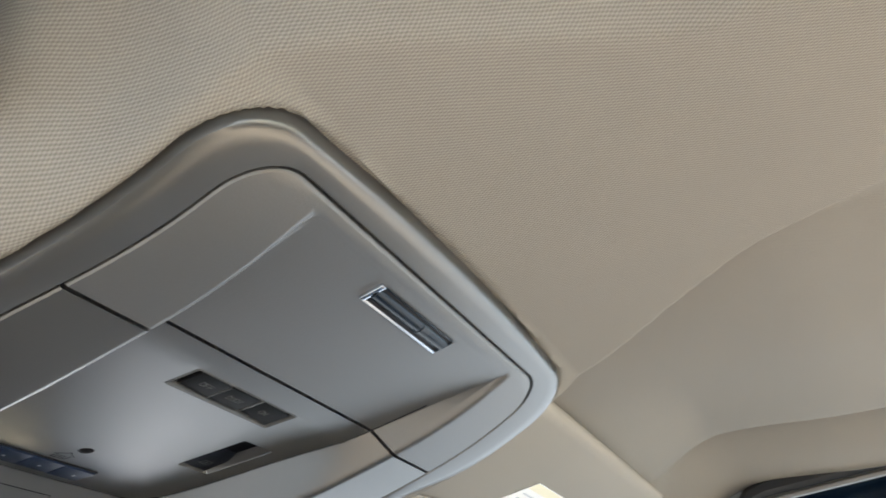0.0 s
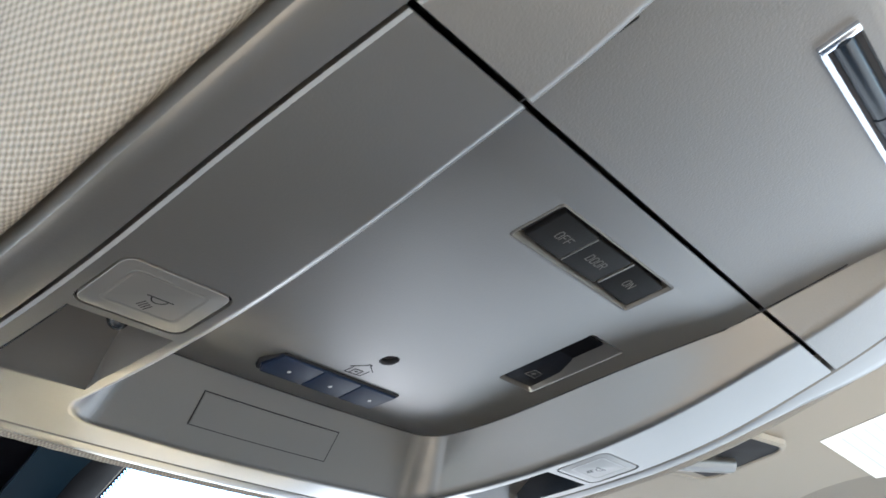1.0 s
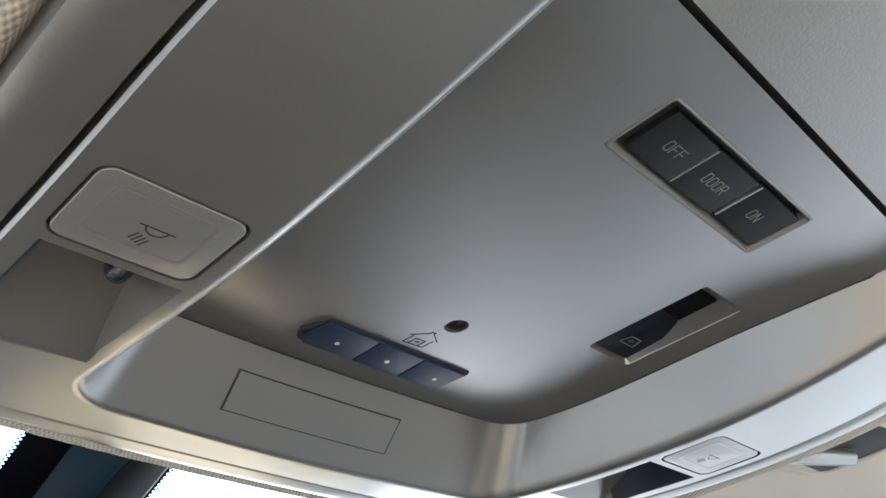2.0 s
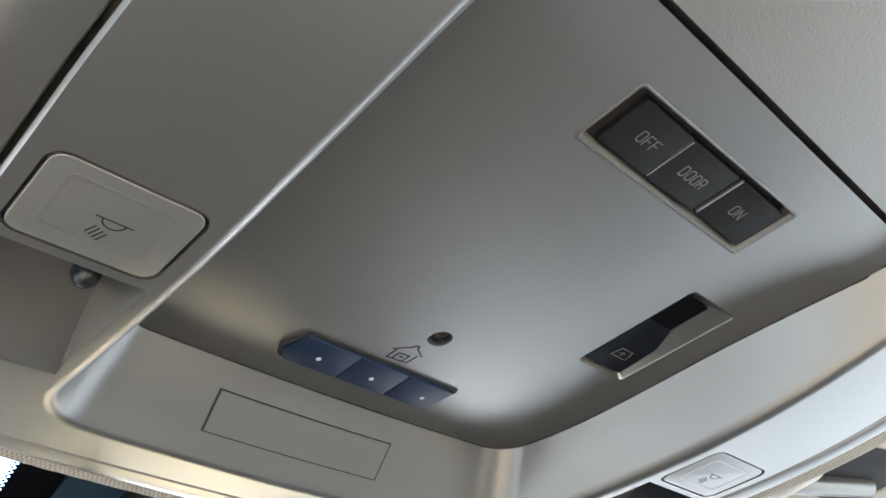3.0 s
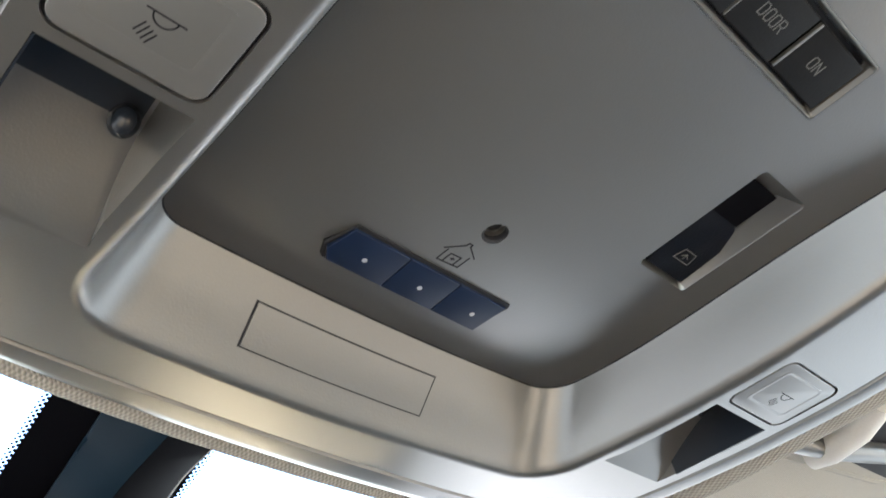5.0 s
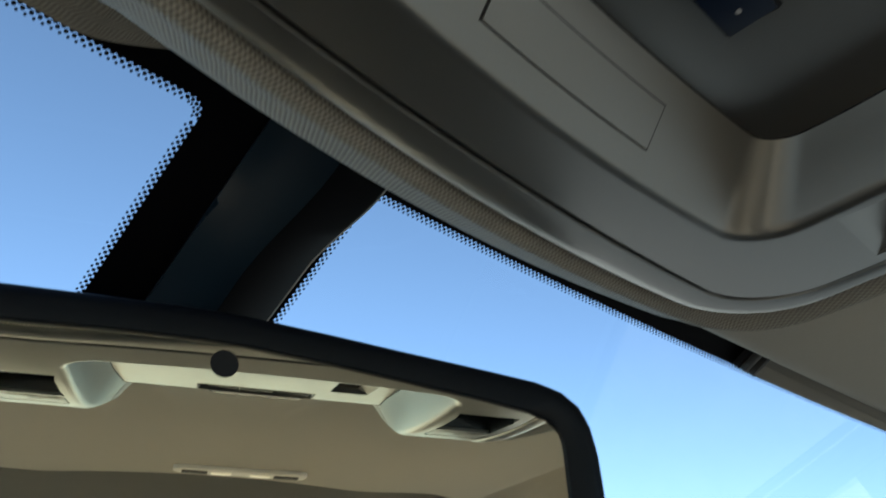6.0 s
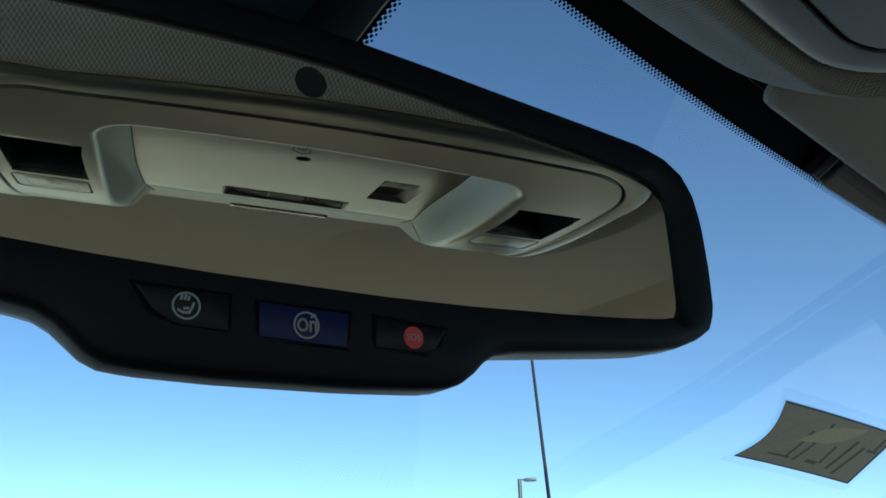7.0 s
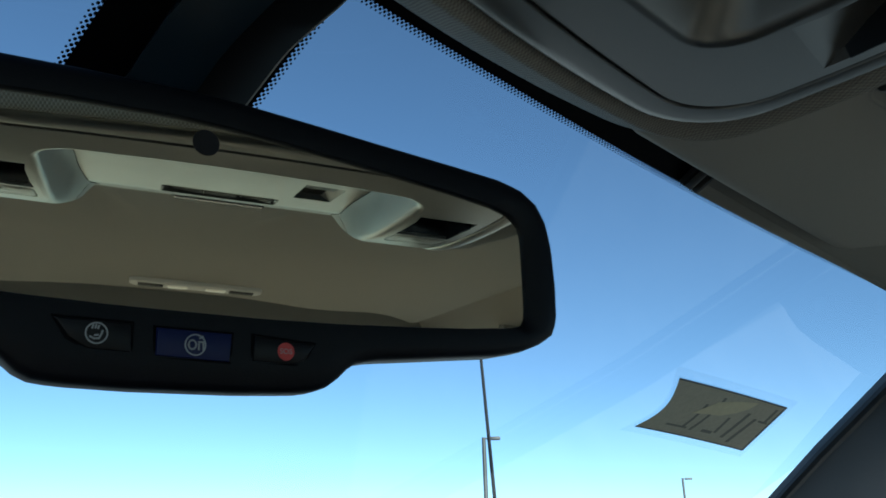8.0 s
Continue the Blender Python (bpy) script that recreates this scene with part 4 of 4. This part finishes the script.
def shrink(pts, k, dx=0.0, dy=0.0):
    return [(-1 + (x + 1) * k + dx, -30 + (y + 30) * k + dy) for x, y in pts]


def at_z(pts, z):
    return [(x, y, z) for x, y in pts]


case_loops = [at_z(shrink(glass_o, 0.985), -0.8), at_z(glass_o, -0.5), at_z(glass_o, 0.9), at_z(shrink(glass_o, 1.012), 1.7), at_z([tuple(Vector(a).lerp(Vector(b), 0.6)) for a, b in zip(glass_o, case_o)], 2.3),
              at_z([tuple(Vector(a).lerp(Vector(b), 0.9)) for a, b in zip(glass_o, case_o)], 1.6), at_z([tuple(Vector(a).lerp(Vector(b), 0.98)) for a, b in zip(glass_o, case_o)], 0.4), at_z(case_o, -2.5), at_z(case_o, -9), at_z(shrink(case_o, 0.97), -17), at_z(shrink(case_o, 0.88), -25), at_z(shrink(case_o, 0.7), -31), at_z(shrink(case_o, 0.4), -34), at_z(shrink(case_o, 0.1), -35)]
cb = loft(case_loops)
cb.transform(MIR)
case = part("case", cb, BLACK, mirror, "black plastic case", 50)
gb = prism(shrink(glass_o, 1.004), -1.0, -0.15, m=MIR)
part("glass", gb, MIRROR, mirror, "silvered mirror glass", 20)
eye = bmesh.new()
bmesh.ops.create_cone(eye, cap_ends=True, segments=24, radius1=4.3, radius2=4.3, depth=0.12)
eye.transform(MIR @ Matrix.Translation((0.3, 0.2, -0.06)) @ Matrix.Diagonal((1, 1, 1, 1)))
part("light_sensor", eye, SOFT_BLACK, mirror, "dark round light sensor")


def mkey(name, pts, mat, label):
    bm = prism(pts, 0.6, 2.9, 0.8, m=MIR)
    ob = part(name, bm, mat, mirror, label)
    well = prism([(x + (0.7 if x > sum(p[0] for p in pts) / len(pts) else -0.7), y + (0.6 if y > -63 else -0.6)) for x, y in pts], 0.2, 2.25, 0.2, m=MIR)
    part("button_well", well, FRIT, ob)
    return ob


def ring_mark(cx, cy, r, w, z, mat, parent, n=28):
    c = [2 * math.pi * i / n for i in range(n)]
    bm = loft([[(cx + q * math.cos(a), cy + q * math.sin(a), h) for a in c] for q, h in ((r, z), (r, z + 0.15), (r - w, z + 0.15), (r - w, z))], close=True)
    bm.transform(MIR)
    part("ring_mark", bm, mat, parent)


k1 = mkey("call_button", [(-39, -58.8), (-18.8, -59.0), (-18.6, -67.2), (-30, -66.8), (-35, -64.0)], MIRROR_KEY, "black button with a white symbol")
ring_mark(-28, -62.6, 3.0, 0.42, 2.9, WHITE_INK, k1)
sm = stroke([[(-29.6, -63.6), (-28.6, -64.1), (-27.3, -64.0), (-26.7, -62.7), (-26.5, -61.9)], [(-28.4, -63.2), (-27.6, -63.1)], [(-29.2, -61.3), (-29.0, -60.5)], [(-28.4, -61.2), (-28.2, -60.4)], [(-27.7, -61.3), (-27.5, -60.6)]], 0.5, 2.92)
sm.transform(MIR)
part("seat_mark", sm, WHITE_INK, k1)
k2 = mkey("blue_button", [(-12.2, -59.6), (10.0, -59.8), (9.4, -68.2), (-12.0, -67.6)], BLUE_KEY, "dark blue button with a white ring symbol")
ring_mark(-1.0, -63.9, 3.15, 0.4, 2.9, WHITE_INK, k2)
sm = stroke([[(-1.9 + 1.1 * math.cos(a), -63.9 + 1.3 * math.sin(a)) for a in [2 * math.pi * i / 12 for i in range(13)]], [(0.0, -65.2), (0.0, -63.0), (1.2, -63.0), (1.4, -65.2)], [(0.2, -61.9), (1.0, -61.4)]], 0.5, 2.92)
sm.transform(MIR)
part("ring_symbol", sm, WHITE_INK, k2)
k3 = mkey("emergency_button", [(16.8, -59.6), (37.0, -61.0), (33.6, -66.2), (30.0, -67.6), (16.6, -67.4)], MIRROR_KEY, "black button with a red emergency disc")
disc = bmesh.new()
bmesh.ops.create_cone(disc, cap_ends=True, segments=28, radius1=2.75, radius2=2.75, depth=0.2)
disc.transform(MIR @ Matrix.Translation((27.0, -64.0, 2.95)))
red = part("red_disc", disc, RED_INK, k3, "red disc")
lettering("SOS", 2.35, MIR @ Matrix.Translation((27.0, -64.0, 3.06)), WHITE_INK, red)

# mount and shroud behind the mirror, against the windscreen
shroud = thing("mirror_shroud", (4, 200, 20), "dark plastic cover of the mirror mount, against the windscreen", "mirror mount")


def cover_edge(y):
    """The cover's passenger side edge steps inward below the header."""
    return 27.5 - 7.5 * smooth((y - 168) / 40)


def cover_ridge(y):
    return 1.0 - 8.0 * smooth((y - 165) / 50)


def shroud_loops():
    loops, others = [], []
    for i in range(25):
        y = 148 + 150 * i / 24
        deep = 8 + 6 * smooth((y - 148) / 95)
        e, k = cover_edge(y), cover_ridge(y)
        near = [(k + 0.4, -deep), (k - 0.8, -deep * 0.985), (k - 5, -deep * 0.86), (k - 10, -deep * 0.66), (k - 15, -deep * 0.43), (k - 20, -deep * 0.22), (-26, -0.6), (-26, 0.5), (k + 0.4, 0.5)]
        far = [(k + 0.5, -deep), (k + 0.5, 0.5), (e, 0.5), (e, -2.2), (e - 1.2, -3.2), (k + 7, -deep * 0.9)]
        for way, sec in ((loops, near), (others, far)):
            way.append([(x, y, screen_z(x, y) - 1.4 + z) for x, z in sec])
    return loops, others


cover_near, cover_far = shroud_loops()
# lit and shaded sides of the cover are painted in two colours
part("cover", loft(cover_near), SHROUD_BLUE, shroud, "lit side of the cover, blue sheen put into its colour", 22)
part("cover_shaded", loft(cover_far), FRIT, shroud, "shaded side of the cover, painted blacker", 22)
part("edge_bead", tube([(cover_edge(y) + 0.3, y, screen_z(26, y) - 3.2) for y in range(152, 300, 5)], 0.55, 6), TRIM_GREY, shroud, "thin pale edge")
stem = tube([(0, 262, 6), (-4, 250, -6), (-14, 236, -26), (-21, 222, -48)], 9, 14)
part("stem", stem, BLACK, shroud)

# ---- paper tag on the windscreen ----
tag = thing("paper_tag", (545, 280, -40), "curled brown paper tag with faint writing, taped inside the windscreen", "paper tag")
TA, TB, TC, TD = Vector((462, 266)), Vector((614, 239)), Vector((627, 293.5)), Vector((476, 319.5))


def tag_xy(u, v):
    p = TA.lerp(TB, u).lerp(TD.lerp(TC, u), v)
    return p.x + 13 * math.sin(math.pi * v) * (1 - u) ** 2, p.y


def tag_sheet(u0, u1, v0, v1, off, th, n=14, skew=0.0):
    bm = bmesh.new()
    lo, hi = {}, {}
    for i in range(n + 1):
        for j in range(n + 1):
            x, y = tag_xy(u0 + (u1 - u0) * i / n - skew * j / n, v0 + (v1 - v0) * j / n)
            lo[i, j] = bm.verts.new((x, y, screen_z(x, y) - off - th))
            hi[i, j] = bm.verts.new((x, y, screen_z(x, y) - off))
    for i in range(n):
        for j in range(n):
            bm.faces.new((lo[i, j], lo[i, j + 1], lo[i + 1, j + 1], lo[i + 1, j]))
            bm.faces.new((hi[i, j], hi[i + 1, j], hi[i + 1, j + 1], hi[i, j + 1]))
    for i in range(n):
        for j in (0, n):
            bm.faces.new((lo[i, j], lo[i + 1, j], hi[i + 1, j], hi[i, j]))
    for j in range(n):
        for i in (0, n):
            bm.faces.new((lo[i, j], lo[i, j + 1], hi[i, j + 1], hi[i, j]))
    return bm


part("paper", tag_sheet(0, 1, 0, 1, 1.0, 0.25), PAPER, tag, "brown paper")
# streak of light across the tag, put on as a paler sheet
streak_uv = [(0.27, 0.51), (0.34, 0.38), (0.42, 0.22), (0.60, 0.11), (0.745, 0.06), (0.71, 0.2), (0.638, 0.325), (0.517, 0.45), (0.40, 0.47)]
streak = [(x, y, screen_z(x, y) - 1.3) for x, y in (tag_xy(u, v) for u, v in streak_uv)]
for v0, v1 in ((-0.012, 0.012), (0.985, 1.012)):
    part("dark_edge", tag_sheet(0, 1, v0, v1, 0.9, 0.45), SHROUD_BLUE, tag)
part("dark_edge", tag_sheet(0.985, 1.004, 0, 1, 0.9, 0.45), SHROUD_BLUE, tag)
part("light_streak", loft([streak, [(x, y + 0.6 * math.sin(3 * k / 8), z - 0.4) for k, (x, y, z) in enumerate(streak)]]), TAG_STREAK, tag, "streak of light on the paper, painted as a paler sheet")
film = part("tape", tag_sheet(-0.04, 1.05, -0.16, 1.16, 0.5, 0.1), TAPE, tag, "clear tape")
film.visible_shadow = False
for u0, u1, v0, v1, skew in ((0.17, 0.36, 0.80, 0.84, 0.0), (0.33, 0.355, 0.30, 0.80, 0.02), (0.43, 0.455, 0.40, 0.85, 0.04), (0.44, 0.465, 0.12, 0.42, 0.0), (0.50, 0.60, 0.78, 0.84, 0.0),
                             (0.61, 0.635, 0.45, 0.80, 0.0), (0.74, 0.77, 0.28, 0.86, 0.04), (0.83, 0.86, 0.35, 0.92, 0.05), (0.88, 0.97, 0.36, 0.40, 0.0), (0.93, 0.955, 0.08, 0.36, 0.0)):
    part("writing_bar", tag_sheet(u0, u1, v0, v1, 1.27, 0.05, 3, skew), TAG_INK, tag)

# ---- windscreen pillars ----
def build_pillar(s):
    loops = []
    for x, y in ((640, 30), (662, 90), (692, 169), (724, 255), (752, 318), (800, 430), (860, 570), (930, 740), (985, 880)):
        z = screen_z(x, y)
        loops.append([(XC + s * (x - XC), y, z + 8), (XC + s * (x - 3), y - 4, z - 6), (XC + s * (x + 10), y - 20, z - 26), (XC + s * (x + 45), y - 60, z - 52), (XC + s * (x + 90), y - 95, z - 60), (XC + s * (x + 110), y - 60, z + 8)])
    return loft(loops)


for s in (-1, 1):
    pil = thing("windscreen_pillar", (XC + s * 700, 250, -60), "grey trimmed windscreen pillar beside the glass", "pillar", "windscreen pillars", "structure")
    part("trim", build_pillar(s), PILLAR, pil, angle=30)
    seal = tube([(XC + s * (x - 6), y - 2, screen_z(x, y) - 4) for x, y in ((662, 90), (692, 169), (724, 255), (752, 318), (800, 430), (860, 570), (930, 740))], 5.5, 8)
    part("seal", seal, RUBBER, pil, "black rubber edge")

# ---- passenger door window frame ----
for s in (-1, 1):
    dw = thing("window_2" if s < 0 else "window_3", (XC + s * 680, -500, 0), "door window with a black rubber seal", "window", kind="structure")
    pts = [(-780, 58), (-262, 62), (-246, 58), (-236, 48), (-226, 32), (0, -95), (300, -245), (690, -470), (820, -636)]
    part("seal", tube([(XC + s * 682, y, z) for y, z in pts], 13, 10), RUBBER, dw, "black rubber seal")
    part("seal_lip", tube([(XC + s * 668, y, z - 13) for y, z in pts[:-1]], 4, 8), PLASTIC, dw, "thin grey lip")
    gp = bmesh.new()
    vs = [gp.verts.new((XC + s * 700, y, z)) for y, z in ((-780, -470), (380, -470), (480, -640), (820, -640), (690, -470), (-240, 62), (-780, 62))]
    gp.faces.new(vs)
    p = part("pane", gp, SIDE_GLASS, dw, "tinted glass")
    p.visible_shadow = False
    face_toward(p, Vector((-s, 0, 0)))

# ---- added smoked strips that darken the tops of the door windows ----
for s in (-1, 1):
    rg = solo("window_darkener", prism([(-790, 66), (-790, 5), (-250, 5), (-170, -10), (-214, 66)], 0, 3, 0.8, m=Matrix(((0, 0, s, XC + s * 722), (1, 0, 0, 0), (0, 1, 0, 0), (0, 0, 0, 1)))), SMOKE, (XC + s * 722, -500, 30), "added dark smoked strip that darkens the top of the door window", "rain guard", "rain guards")

# ---- grab handle over the rear passenger door ----
grab = thing("grab_handle", (672, -985, -14), "pale grey fold-down grab handle over the rear door", "grab handle")
part("bar", tube([(668, -1088, -20), (658, -1078, -33), (655, -1050, -40), (655, -985, -42), (655, -920, -40), (658, -892, -33), (668, -882, -20)], 8, 12), SIDE_TRIM, grab)
for y in (-1088, -882):
    part("foot", box(660, 692, y - 15, y + 15, -30, -10, 4), SIDE_TRIM, grab)

# ---- rear dome lamp ----
dome = thing("dome_lamp", (48, -905, lining_z(48, -905)), "long pale rear ceiling lamp with two dark switches", "ceiling lamp")
dz = lining_z(48, -905)
dm = Matrix.Translation((48, -905, dz)) @ Matrix.Rotation(math.atan(0.0985), 4, "X")
part("housing", prism(rounded(-101, 101, -22, 22, 16, 6), -7, 4, 3, m=dm), TRIM_GREY, dome, "grey lamp housing")
for x0, x1, mat, nm in ((-88, -50, SOFT_BLACK, "switch"), (-44, -14, DOME_LENS, "lens"), (14, 44, DOME_LENS, "lens"), (50, 88, SOFT_BLACK, "switch")):
    part(nm, prism(rounded(x0, x1, -11, 11, 4, 4), -8.6, -5, 0.8, m=dm), mat, dome)

# ---- outside: aerial and lamp posts ----
aer = thing("aerial", (1010, 860, -400), "thin black whip aerial on the front wing", "aerial")
part("whip", tube([(1000, 922, -700), (1000, 857, 45), (1000, 836, 288), (1000, 812, 558)], 2.6, 8, taper=[3.6, 3.2, 2.6, 1.6]), BLACK, aer)
part("foot", tube([(1000, 927, -760), (1000, 921, -690)], 14, 12), BLACK, aer)
# unseen block in the bonnet's place, added to steer reflections and ground light
bonnet = solo("bonnet", box(-880, 965, 960, 2300, -1560, -300, 60, 5), BONNET, (90, 1600, -800), "plain unseen bonnet block, added to shape light reflected into the cab", "car bonnet")


def lamp_post(at, height, turn):
    m = Matrix.Translation(at) @ Matrix.Rotation(radians(turn), 4, "Z")
    ob = new("street_lamp")
    ob.matrix_world = m
    ob["base"] = [0.0, 0.0, 0.0]
    tagged(ob, "tall dark steel car park lamp post with a flat head", "street lamp", "car park lamps")

    def piece(name, bm):
        p = new(name, finish(bm, POST))
        p.parent = ob
    pole = tube([(0, 0, 0), (0, 0, height)], 0.16, 10, taper=[0.18, 0.15])
    piece("pole", pole)
    piece("arm", box(0, 0.5, -0.05, 0.05, height - 0.12, height - 0.02, 0.02))
    piece("head", box(0.35, 1.25, -0.22, 0.22, height - 0.2, height + 0.04, 0.04))
    return ob


lamp_post((50.65, 39.06, 0), 9.0, -52)
lamp_post((109.93, 50.83, 0), 9.0, -52)
